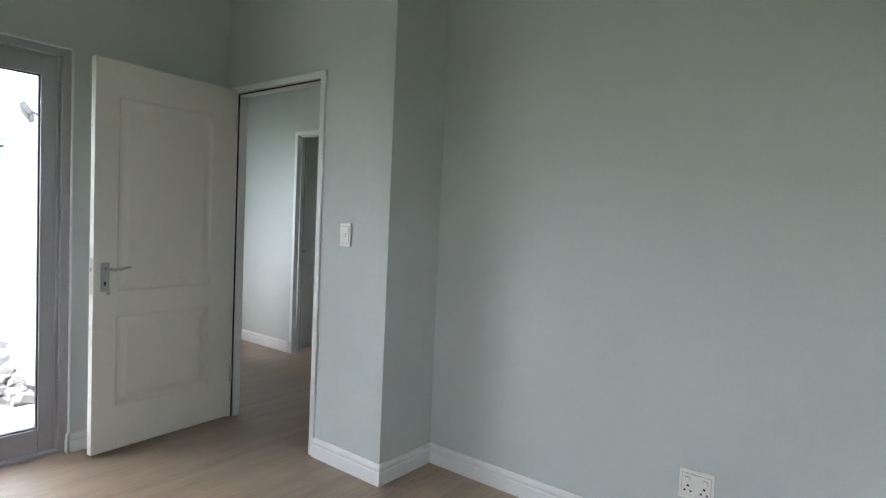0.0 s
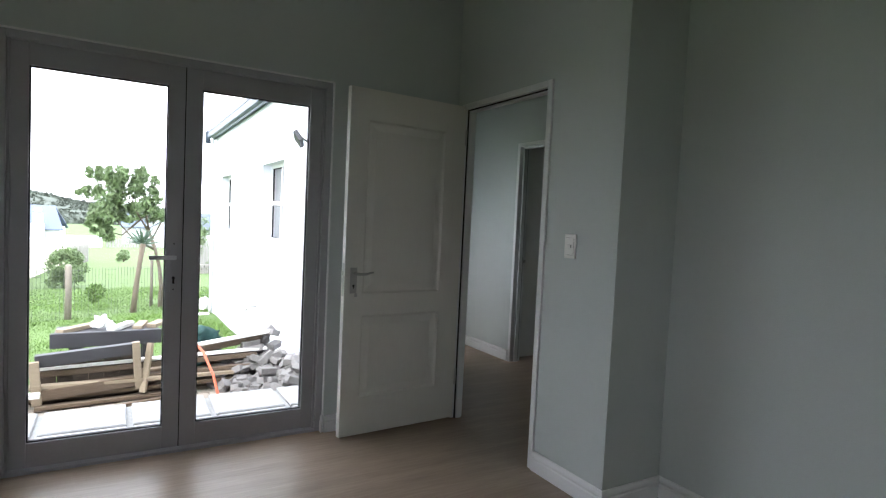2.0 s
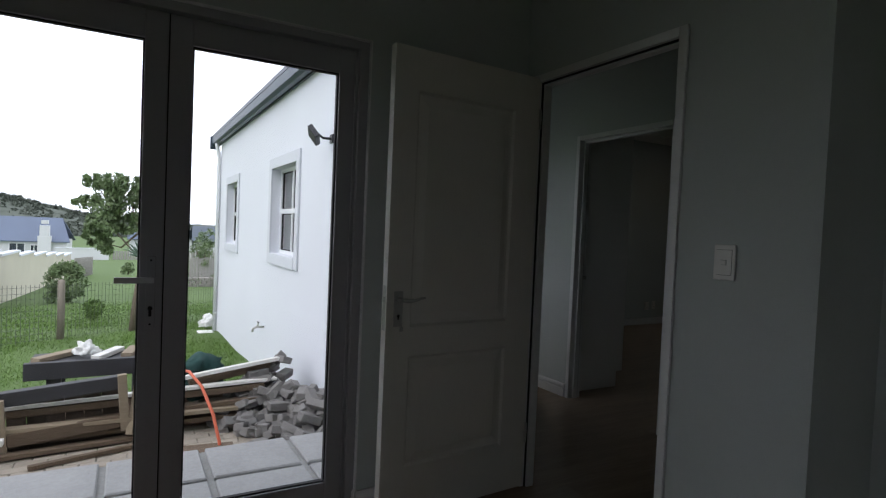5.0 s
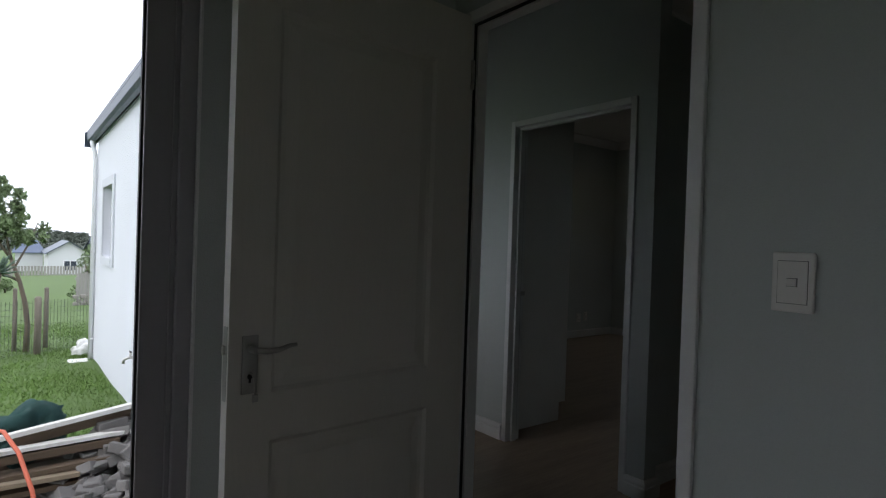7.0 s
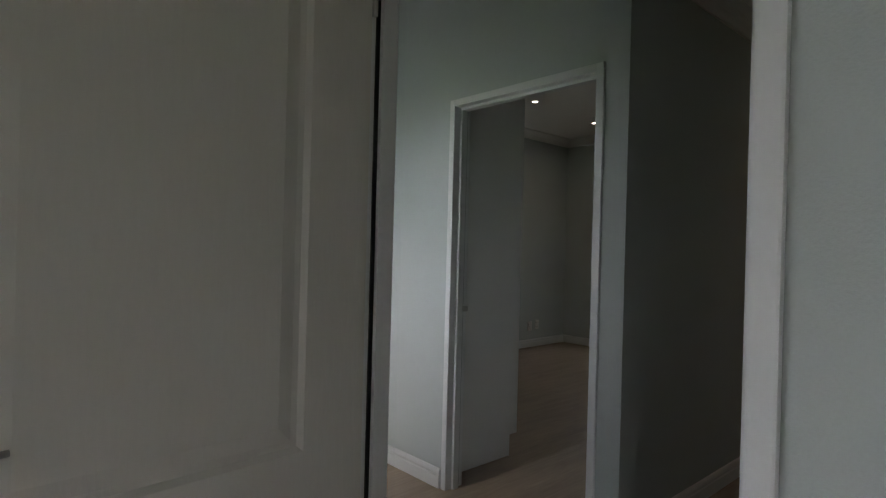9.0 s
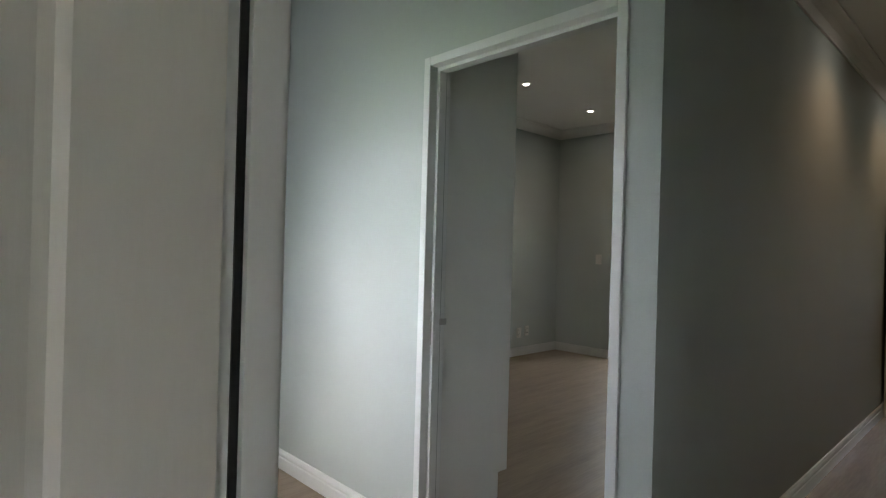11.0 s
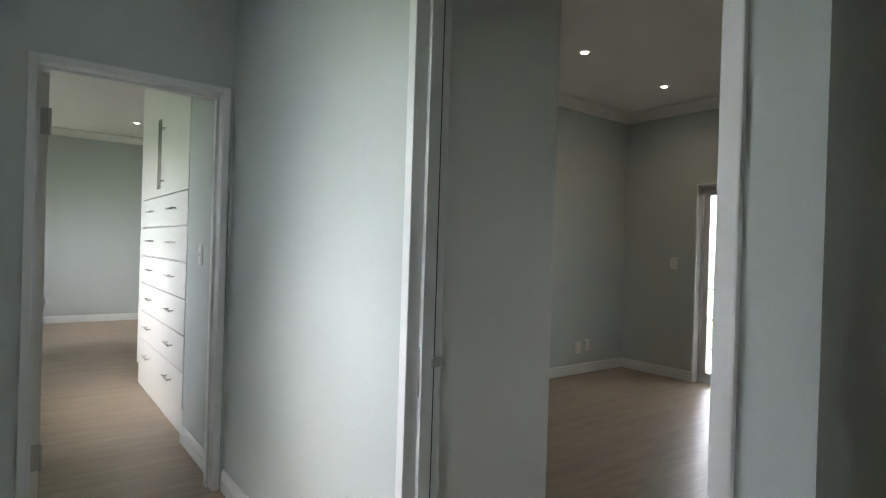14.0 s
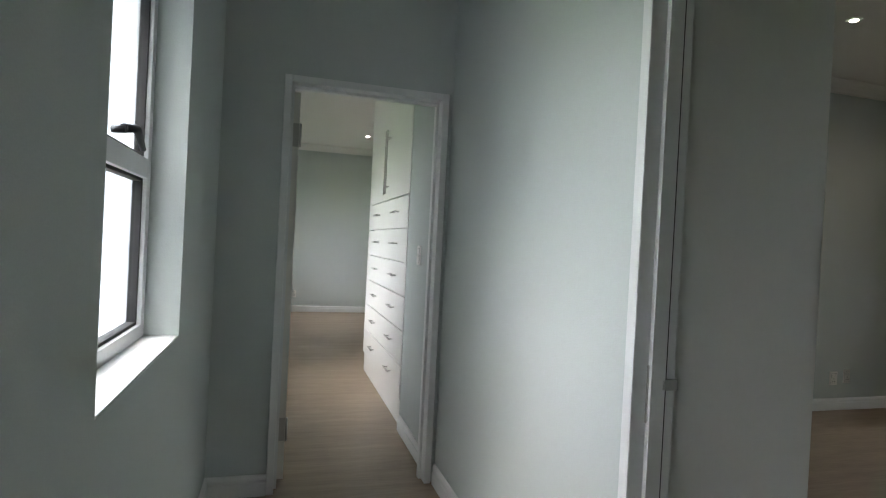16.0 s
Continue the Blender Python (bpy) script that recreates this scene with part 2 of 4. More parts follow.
wall_with_holes("wall_east", "y", 0.14, 3.53, 5.88, 6.1, -0.3, TOP, [(1.9, 2.69, -0.02, 2.0)], "sage green wall with a glazed door opening")
structure("wall_corridor_north", PAINT, "sage green corridor wall", "wall", (1.398, 9.2, 0.08, 0.14, -0.02, TOP))
wall_with_holes("wall_corridor_end", "y", -1.3, 0.08, 6.25, 6.4, -0.02, TOP, [(-0.8, 0.05, -0.02, 2.05)], "sage green corridor end wall with a doorway")
wall_with_holes("wall_entrance", "y", -3.1, 0.08, 9.0, 9.2, -0.3, TOP, [(-0.75, -0.05, 0.7, 2.1)], "pale wall with a large window")
structure("wall_entrance_side", PAINT, "plain sage green wall", "wall", (6.4, 9.0, -3.1, -3.0, -0.02, TOP), (6.4, 6.5, -3.0, -1.43, -0.02, TOP))
structure("wall_bedroom_far", PAINT, "sage green far bedroom wall", "wall", (0.16, 4.0, 9.6, 9.7, -0.02, TOP))
# opening out of view, added to brighten the far bedroom
wall_with_holes("wall_bedroom_side", "y", 3.65, 9.7, 4.0, 4.12, -0.4, TOP, [(6.2, 7.7, 0.8, 2.1)], "sage green bedroom wall with an unseen opening added for light")
structure("wall_wing_end", RENDER, "white plastered gable end of the wing", "wall", (0.16, 4.12, 9.7, 9.87, -2.4, TOP))
structure("foundation", RENDER, "white plastered plinth below the floor", "wall", (0.0, 9.2, 0.27, 0.3, -2.4, -0.15), (-4.7, -0.12, 0.05, 0.26, -2.4, -0.6), (6.0, 6.1, 0.3, 3.6, -2.4, -0.15))
structure("ceiling", CEIL, "flat white bedroom ceiling", "ceiling", (-4.5, 0.387, -6.0, 0.0, 2.8, 2.9))
structure("ceiling", CEIL, "flat white passage ceiling", "ceiling", (0.065, 1.298, -1.3, 2.675, 2.8, 2.9), (1.298, 6.25, -1.3, 0.0, 2.62, 2.9), (1.398, 6.25, 0.0, 0.08, 2.62, 2.9))
structure("ceiling", CEIL, "flat white ceiling with downlights", "ceiling", (1.398, 5.88, 0.14, 3.53, 2.83, 2.9))
structure("ceiling", CEIL, "flat white bedroom ceiling", "ceiling", (0.16, 1.285, 2.8, 3.65, 2.83, 2.9), (0.16, 4.0, 3.65, 9.6, 2.83, 2.9))
structure("ceiling", CEIL, "flat white entrance ceiling", "ceiling", (6.4, 9.0, -3.0, 0.08, 2.62, 2.7))
structure("roof_slab", SLATE, "dark roof covering over the rooms", "roof", (-4.8, 9.3, -6.3, 0.26, TOP, 3.1), (0.2, 9.3, 0.26, 9.87, TOP, 3.1))

# skirtings
skirting((-4.5, 0.0), (-2.43, 0.0), (0, -1))
skirting((-0.85, 0.0), (0.0, 0.0), (0, -1), (0, -1))
skirting((-2.43, 0.0), (-2.43, 0.019), (1, 0), (1, 0))
skirting((-0.85, 0.019), (-0.85, 0.0), (-1, 0), (0, 1))
skirting((0.0, -1.43), (0.0, -0.941), (-1, 0), (1, 0))
skirting((0.0, -1.43), (0.387, -1.43), (0, -1), (1, -1))
skirting((0.387, -6.0), (0.387, -1.43), (-1, 0), (0, -1))
skirting((1.298, 1.038), (1.298, 2.675), (-1, 0), (0, -1))
skirting((1.298, 0.0), (1.298, 0.108), (-1, 0), (1, 0))
skirting((1.298, 0.0), (1.398, 0.0), (0, -1), (1, 1))
skirting((1.398, 0.08), (6.25, 0.08), (0, -1))
skirting((1.398, 0.0), (1.398, 0.08), (1, 0), (1, -1))
skirting((0.16, 2.675), (0.441, 2.675), (0, -1), (-1, 0))
skirting((0.16, 0.27), (0.16, 2.675), (1, 0), (0, -1))
skirting((0.065, -0.05), (0.065, 0.27), (1, 0))
skirting((0.065, 0.27), (0.16, 0.27), (0, -1))
skirting((1.285, 2.82), (1.285, 3.51), (-1, 0), (0, 0))
skirting((0.16, 9.6), (4.0, 9.6), (0, -1))
skirting((1.41, 3.53), (5.88, 3.53), (0, -1), (0, -1))
skirting((5.88, 2.69), (5.88, 3.53), (-1, 0), (0, -1))
skirting((5.88, 0.3), (5.88, 1.9), (-1, 0))
skirting((0.155, -1.3), (6.25, -1.3), (0, 1))
skirting((1.398, 1.04), (1.398, 1.11), (1, 0))
cornice((1.41, 3.53), (5.88, 3.53), (0, -1), 2.83, (0, -1))
cornice((5.88, 0.3), (5.88, 3.53), (-1, 0), 2.83, (0, -1))
cornice((0.16, 9.6), (4.0, 9.6), (0, -1), 2.83)
cornice((1.398, 0.08), (6.25, 0.08), (0, -1), 2.62, (0, -1))
cornice((6.25, -1.3), (6.25, 0.08), (-1, 0), 2.62, (0, -1))


# ---- inner doors ----
def door_frame(parent, axis, a0, a1, t0, t1, top, stop_side, face=0.036):
    """Jambs and head of a painted frame round an opening, with a stop bead and the rebate's shade as black strips."""
    def b(p, q, u, v, lo, hi):
        return (p, q, u, v, lo, hi) if axis == "x" else (u, v, p, q, lo, hi)
    e = 0.012
    for p, q in ((a0, a0 + face), (a1 - face, a1)):
        boxes("jamb", TRIM, parent, b(p, q, t0 - e, t1 + e, 0.0, top), bev=0.004)
    boxes("head", TRIM, parent, b(a0 + face, a1 - face, t0 - e, t1 + e, top - face, top), bev=0.004)
    mid = t0 + 0.042 if stop_side > 0 else t1 - 0.048
    s = 0.014
    for p, q in ((a0 + face, a0 + face + s), (a1 - face - s, a1 - face)):
        boxes("stop", TRIM, parent, b(p, q, mid - 0.02, mid + 0.02, 0.0, top - face - s))
    boxes("stop", TRIM, parent, b(a0 + face, a1 - face, mid - 0.02, mid + 0.02, top - face - s, top - face))
    # black strips put in as the shadow line of the rebate
    r = mid - 0.026 if stop_side > 0 else mid + 0.026
    for p, q in ((a0 + face, a0 + face + 0.004), (a1 - face - 0.004, a1 - face)):
        boxes("rebate_shade", BLACK, parent, b(p, q, r - 0.005, r + 0.005, 0.0, top - face))
    boxes("rebate_shade", BLACK, parent, b(a0 + face, a1 - face, r - 0.005, r + 0.005, top - face - 0.006, top - face))


def panel_leaf(parent, w, h, t, panels):
    """A moulded leaf: from the hinge along x, its shown face at y 0, its back at -t; panels as (x0, x1, z0, z1)."""
    bm = bmesh.new()
    rings = [(0.0, 0.0), (0.012, 0.0085), (0.026, 0.0085), (0.058, 0.0015)]
    for y, s in ((0.0, -1), (-t, 1)):
        xs = sorted({0.0, w, *(v for p in panels for v in p[:2])})
        zs = sorted({0.0, h, *(v for p in panels for v in p[2:])})
        for xa, xb in zip(xs, xs[1:]):
            for za, zb in zip(zs, zs[1:]):
                if any(p[0] <= xa and xb <= p[1] and p[2] <= za and zb <= p[3] for p in panels):
                    continue
                bm.faces.new([bm.verts.new(v) for v in ((xa, y, za), (xb, y, za), (xb, y, zb), (xa, y, zb))])
        for x0, x1, z0, z1 in panels:
            loops = [[bm.verts.new(v) for v in ((x0 + o, y + s * d, z0 + o), (x1 - o, y + s * d, z0 + o), (x1 - o, y + s * d, z1 - o), (x0 + o, y + s * d, z1 - o))] for o, d in rings]
            for a, b in zip(loops, loops[1:]):
                for k in range(4):
                    bm.faces.new((a[k], a[(k + 1) % 4], b[(k + 1) % 4], b[k]))
            bm.faces.new(loops[-1])
    for q in (((0, 0, 0), (0, -t, 0), (0, -t, h), (0, 0, h)), ((w, 0, 0), (w, -t, 0), (w, -t, h), (w, 0, h)), ((0, 0, 0), (w, 0, 0), (w, -t, 0), (0, -t, 0)), ((0, 0, h), (w, 0, h), (w, -t, h), (0, -t, h))):
        bm.faces.new([bm.verts.new(v) for v in q])
    bmesh.ops.remove_doubles(bm, verts=bm.verts, dist=0.0005)
    return part("leaf", bm, LEAF, parent)


def lever_set(parent, x, z, side, toward, y=0.0):
    """Back plate, lever and keyhole on a leaf; side: which way the face looks; toward: which way the lever points."""
    plate = boxes("lock_plate", STEEL, parent, (x - 0.021, x + 0.021, min(y, y + side * 0.006), max(y, y + side * 0.006), z - 0.075, z + 0.075), bev=0.002, label="brushed steel lock plate")
    bm = bmesh.new()
    zz = z + 0.042
    tube(bm, [(x, y, zz), (x, y + side * 0.045, zz)], 0.009, 10)
    tube(bm, [(x, y + side * 0.042, zz), (x + toward * 0.03, y + side * 0.045, zz - 0.004), (x + toward * 0.062, y + side * 0.046, zz - 0.002), (x + toward * 0.088, y + side * 0.046, zz + 0.006), (x + toward * 0.108, y + side * 0.045, zz + 0.007)], [0.0085, 0.008, 0.007, 0.006, 0.005], 8)
    part("lever", bm, STEEL, plate, "curved steel lever handle")
    bm = bmesh.new()
    tube(bm, [(x, y + side * 0.006, z - 0.03), (x, y + side * 0.0075, z - 0.03)], 0.007, 10)
    box(bm, x - 0.003, x + 0.003, min(y + side * 0.006, y + side * 0.0075), max(y + side * 0.006, y + side * 0.0075), z - 0.046, z - 0.03)
    part("keyhole", bm, BLACK, plate)
    return plate


door_1 = thing("door_1", pose(0, 0, 0), "white two-panel inner door standing open into the bedroom", "door", kind="structure")
door_frame(door_1, "y", -0.941, -0.062, 0.0, 0.065, 2.06, 1)
leaf_1 = panel_leaf(door_1, 0.805, 2.03, 0.04, [(0.15, 0.69, 0.228, 0.712), (0.15, 0.69, 0.84, 1.852)])
leaf_1.matrix_basis = pose(-0.006, -0.107, 0.012, 0, 0, 183.9)
lever_set(leaf_1, 0.75, 0.921, 1, -1)
lever_set(leaf_1, 0.75, 0.921, -1, -1, -0.04)
boxes("lock_edge", STEEL, leaf_1, (0.805, 0.8065, -0.032, -0.008, 0.83, 1.02), bev=0.0005)
boxes("latch", STEEL, leaf_1, (0.8065, 0.814, -0.026, -0.014, 0.95, 0.972), bev=0.001)
bm = bmesh.new()
tube(bm, [(0.75, 0.007, 0.9), (0.75, 0.03, 0.9)], 0.003, 6)
tube(bm, [(0.75, 0.022, 0.9), (0.744, 0.024, 0.875), (0.742, 0.024, 0.845)], 0.0022, 6)
box(bm, 0.734, 0.75, 0.022, 0.025, 0.828, 0.848, bev=0.001)
part("key", bm, STEEL, leaf_1, "steel key hanging in the lock")
for z in (0.22, 1.78):
    bm = bmesh.new()
    tube(bm, [(-0.004, 0.006, z), (-0.004, 0.006, z + 0.1)], 0.006, 8)
    box(bm, -0.003, 0.0, -0.03, 0.004, z, z + 0.1)
    part("hinge", bm, STEEL, leaf_1)

door_2 = thing("door_2", pose(0, 0, 0), "white painted door frame of a bedroom off the passage", "door", kind="structure")
door_frame(door_2, "y", 0.108, 1.027, 1.298, 1.398, 2.056, -1)
boxes("strike_plate", STEEL, door_2, (1.326, 1.371, 0.9865, 0.991, 0.86, 1.0), bev=0.001, label="steel strike plate on the jamb")
# dark strip filling the groove beside the frame, coloured as its shade
boxes("shadow_gap", DARKM, door_2, (1.311, 1.396, 1.0275, 1.0365, 0.0, 2.056))
boxes("strike_keeper", STEEL, door_2, (1.361, 1.408, 0.977, 0.9865, 0.94, 0.967), bev=0.002)

door_3 = thing("door_3", pose(0, 0, 0), "white door frame with its leaf folded back into the bedroom", "door", kind="structure")
door_frame(door_3, "x", 0.441, 1.276, 2.675, 2.8, 2.058, -1)
leaf_3 = panel_leaf(door_3, 0.76, 2.0, 0.04, [(0.13, 0.6, 0.22, 0.70), (0.13, 0.6, 0.82, 1.82)])
leaf_3.matrix_basis = pose(0.483, 2.816, 0.012, 0, 0, 91.5)
for z in (0.2, 1.72):
    boxes("hinge", STEEL, leaf_3, (-0.0035, 0.0, -0.038, -0.002, z, z + 0.12), bev=0.0005)
    bm = bmesh.new()
    tube(bm, [(-0.004, -0.046, z), (-0.004, -0.046, z + 0.12)], 0.006, 8)
    part("hinge_pin", bm, STEEL, leaf_3)

door_4 = thing("door_4", pose(0, 0, 0), "white panelled door standing open at the corridor end", "door", kind="structure")
door_frame(door_4, "y", -0.8, 0.05, 6.25, 6.4, 2.05, 1)
leaf_4 = panel_leaf(door_4, 0.77, 2.0, 0.04, [(0.14, 0.63, 0.22, 0.70), (0.14, 0.63, 0.82, 1.82)])
leaf_4.matrix_basis = pose(6.235, 0.01, 0.012, 0, 0, 179.5)
lever_set(leaf_4, 0.72, 0.93, 1, -1)


# ---- glazed double door to the yard ----
def glazed_leaf(parent, x0, x1, y0, y1, z0, z1, stile, rail, bottom, material):
    boxes("stile", material, parent, (x0, x0 + stile, y0, y1, z0, z1), bev=0.003)
    boxes("stile", material, parent, (x1 - stile, x1, y0, y1, z0, z1), bev=0.003)
    boxes("rail", material, parent, (x0 + stile, x1 - stile, y0, y1, z1 - rail, z1), bev=0.003)
    boxes("rail", material, parent, (x0 + stile, x1 - stile, y0, y1, z0, z0 + bottom), bev=0.003)
    a, b, c, d, g = x0 + stile, x1 - stile, z0 + bottom, z1 - rail, 0.006
    ym = (y0 + y1) / 2
    boxes("gasket", BLACK, parent, (a, a + g, ym - 0.012, ym + 0.012, c, d), (b - g, b, ym - 0.012, ym + 0.012, c, d), (a + g, b - g, ym - 0.012, ym + 0.012, c, c + g), (a + g, b - g, ym - 0.012, ym + 0.012, d - g, d))
    pane = boxes("pane", GLASS, parent, (a + 0.001, b - 0.001, ym - 0.003, ym + 0.003, c + 0.001, d - 0.001))
    pane.visible_shadow = False


gd = thing("door_5", pose(0, 0, 0), "grey aluminium glazed double door, closed, facing the yard", "glazed door", kind="structure")
fy0, fy1 = 0.02, 0.12
for s in ((-2.43, -2.387, fy0, fy1, 0.0, 2.083), (-0.895, -0.85, fy0, fy1, 0.0, 2.083), (-2.387, -0.895, fy0, fy1, 2.043, 2.083), (-2.387, -0.895, fy0, fy1, -0.01, 0.016)):
    boxes("frame", ALU, gd, s, bev=0.003)
for s in ((-2.387, -2.374, fy0 + 0.022, fy1, 0.016, 2.043), (-0.908, -0.895, fy0 + 0.022, fy1, 0.016, 2.043)):
    boxes("frame_lip", ALU, gd, s, bev=0.002)
boxes("reveal_lining", TRIM, gd, (-2.4295, -2.424, -0.003, 0.0195, 0.103, 2.081), (-0.856, -0.8505, -0.003, 0.0195, 0.103, 2.081), (-2.424, -0.856, -0.003, 0.0195, 2.077, 2.0825))
for a, b in ((-2.384, -1.641), (-1.636, -0.898)):
    lf = new("door_leaf")
    lf.parent = gd
    glazed_leaf(lf, a, b, 0.052, 0.096, 0.02, 2.04, 0.079, 0.105, 0.12, ALU)
boxes("meeting_strip", BLACK, gd, (-1.6415, -1.6355, 0.057, 0.09, 0.02, 2.04))
hp = boxes("handle_plate", ALU, gd, (-1.697, -1.665, 0.044, 0.052, 0.86, 1.13), bev=0.002)
bm = bmesh.new()
tube(bm, [(-1.681, 0.044, 1.045), (-1.681, 0.0, 1.045)], 0.009, 10)
box(bm, -1.8, -1.671, -0.01, 0.004, 1.034, 1.056, bev=0.004)
part("door_handle", bm, WALU, hp, "satin lever handle")
bm = bmesh.new()
tube(bm, [(-1.681, 0.044, 0.935), (-1.681, 0.038, 0.935)], 0.0085, 10)
box(bm, -1.686, -1.676, 0.0385, 0.044, 0.905, 0.935)
part("keyhole", bm, BLACK, hp)
for z in (0.875, 1.115):
    bm = bmesh.new()
    tube(bm, [(-1.681, 0.044, z), (-1.681, 0.0415, z)], 0.004, 8)
    part("screw", bm, DARKM, hp)
structure("door_sill", GROUT, "concrete sill under the glazed door", "sill", (-2.43, -0.85, 0.121, 0.36, -0.1, -0.012), bev=0.004)


# ---- windows of the wing ----
def wing_window(name, y0, y1, z0, z1, x, split, label, zm=None):
    w = thing(name, pose(0, 0, 0), label, "window", kind="structure")
    d = 0.06
    for s in ((x, x + d, y0, y0 + 0.045, z0, z1), (x, x + d, y1 - 0.045, y1, z0, z1), (x, x + d, y0 + 0.045, y1 - 0.045, z1 - 0.045, z1), (x, x + d, y0 + 0.045, y1 - 0.045, z0, z0 + 0.045)):
        boxes("window_frame", WALU, w, s, bev=0.003)
    zm = zm or (z0 + z1) / 2
    ys = [y0 + 0.045] + ([(y0 + y1) / 2 - 0.02, (y0 + y1) / 2 + 0.02] if split else []) + [y1 - 0.045]
    boxes("transom", WALU, w, (x, x + d, y0 + 0.045, y1 - 0.045, zm - 0.03, zm + 0.03), bev=0.003)
    if split:
        boxes("mullion", WALU, w, (x + 0.001, x + d - 0.001, ys[1], ys[2], z0 + 0.045, zm - 0.03), (x + 0.001, x + d - 0.001, ys[1], ys[2], zm + 0.03, z1 - 0.045), bev=0.003)
    for a, b in zip(ys[::2], ys[1::2]):
        for lo, hi in ((z0 + 0.045, zm - 0.03), (zm + 0.03, z1 - 0.045)):
            g = 0.009
            boxes("gasket", BLACK, w, (x + 0.018, x + d - 0.012, a, a + g, lo, hi), (x + 0.018, x + d - 0.012, b - g, b, lo, hi), (x + 0.018, x + d - 0.012, a + g, b - g, lo, lo + g), (x + 0.018, x + d - 0.012, a + g, b - g, hi - g, hi))
            p = boxes("pane", GLASS, w, (x + 0.027, x + 0.033, a + 0.002, b - 0.002, lo + 0.002, hi - 0.002))
            p.visible_shadow = False
    return w, zm


def plaster_band(y0, y1, z0, z1):
    b, x0, x1 = 0.13, -0.145, -0.12
    structure("window_surround", BAND, "raised grey plaster band round the window", "window surround", (x0, x1, y0 - b, y0, z0 - b, z1 + b), (x0, x1, y1, y1 + b, z0 - b, z1 + b), (x0, x1, y0, y1, z1, z1 + b), (x0 - 0.01, x1, y0, y1, z0 - b, z0), bev=0.005)


w1, zm = wing_window("window_1", 0.905, 1.742, 0.937, 2.07, 0.0, False, "white aluminium passage window with a top-hung sash", 1.452)
bm = bmesh.new()
tube(bm, [(0.06, 1.31, zm + 0.05), (0.09, 1.31, zm + 0.052)], 0.009, 8)
tube(bm, [(0.085, 1.31, zm + 0.055), (0.096, 1.39, zm + 0.068), (0.092, 1.48, zm + 0.03)], [0.011, 0.01, 0.008], 8)
part("window_handle", bm, DARKM, w1, "black sash handle")
structure("window_sill", TRIM, "white plastered inner window sill", "window sill", (0.061, 0.158, 0.908, 1.739, 0.937, 0.942))
for n, (a, b, c, d) in zip(("window_2", "window_3"), wing_holes[1:]):
    wing_window(n, a, b, c, d, -0.02, True, "white four-pane window in the plastered wing wall")
for h in wing_holes:
    plaster_band(*h)

# glazed door of the second bedroom and the entrance window
gb = thing("door_6", pose(0, 0, 0), "white framed glazed sliding door onto a terrace", "glazed door", kind="structure")
for s in ((5.95, 6.05, 2.645, 2.69, 0.0, 2.0), (5.95, 6.05, 1.9, 1.945, 0.0, 2.0), (5.95, 6.05, 1.945, 2.645, 1.955, 2.0), (5.95, 6.05, 1.945, 2.645, -0.01, 0.03)):
    boxes("frame", WALU, gb, s, bev=0.003)
boxes("architrave", TRIM, gb, (5.866, 5.95, 2.674, 2.689, 0, 1.985), (5.866, 5.95, 1.901, 1.916, 0, 1.985), (5.866, 5.95, 1.901, 2.689, 1.985, 1.999))
for a, b, x in ((2.29, 2.645, 5.96), (1.95, 2.3, 6.01)):
    boxes("stile", WALU, gb, (x, x + 0.035, a, a + 0.05, 0.03, 1.955), bev=0.002)
    boxes("stile", WALU, gb, (x, x + 0.035, b - 0.05, b, 0.03, 1.955), bev=0.002)
    boxes("rail", WALU, gb, (x, x + 0.035, a + 0.05, b - 0.05, 0.03, 0.1), bev=0.002)
    boxes("rail", WALU, gb, (x, x + 0.035, a + 0.05, b - 0.05, 1.885, 1.955), bev=0.002)
    p = boxes("pane", GLASS, gb, (x + 0.015, x + 0.021, a + 0.051, b - 0.051, 0.101, 1.884))
    p.visible_shadow = False
rail = thing("balustrade", pose(7.2, 1.8, -0.12), "white horizontal terrace railing outside the glazed door", "railing")
for y in (-1.6, -0.4, 0.8, 2.0):
    boxes("post", WALU, rail, (-0.02, 0.02, y - 0.02, y + 0.02, 0, 1.0), bev=0.003)
for z in (0.25, 0.6, 0.98):
    boxes("bar", WALU, rail, (-0.015, 0.015, -1.6, 2.0, z, z + 0.03), bev=0.003)
# unseen slab, added to keep sky light out of the second bedroom
structure("daylight_blocker", CEIL, "unseen white slab added above the terrace to cut daylight", "roof", (6.1, 8.2, 0.3, 4.8, 2.35, 2.5))
structure("terrace", PAVER, "pale concrete terrace slab", "terrace", (6.1, 7.4, 0.2, 4.5, -0.3, -0.12))
we = thing("window_4", pose(0, 0, 0), "white framed entrance window letting in daylight", "window", kind="structure")
for s in ((9.05, 9.11, -0.75, -0.7, 0.7, 2.1), (9.05, 9.11, -0.1, -0.05, 0.7, 2.1), (9.05, 9.11, -0.7, -0.1, 2.05, 2.1), (9.05, 9.11, -0.7, -0.1, 0.7, 0.75), (9.05, 9.11, -0.42, -0.38, 0.75, 2.05)):
    boxes("window_frame", WALU, we, s, bev=0.003)


ww = thing("window_5", pose(0, 0, 0), "wide aluminium bedroom window", "window", kind="structure")
for s in ((-4.65, -4.59, -5.0, -4.95, 0.9, 2.1), (-4.65, -4.59, -3.45, -3.4, 0.9, 2.1), (-4.65, -4.59, -4.95, -3.45, 2.05, 2.1), (-4.65, -4.59, -4.95, -3.45, 0.9, 0.95), (-4.65, -4.59, -4.22, -4.18, 0.95, 2.05)):
    boxes("window_frame", WALU, ww, s, bev=0.003)


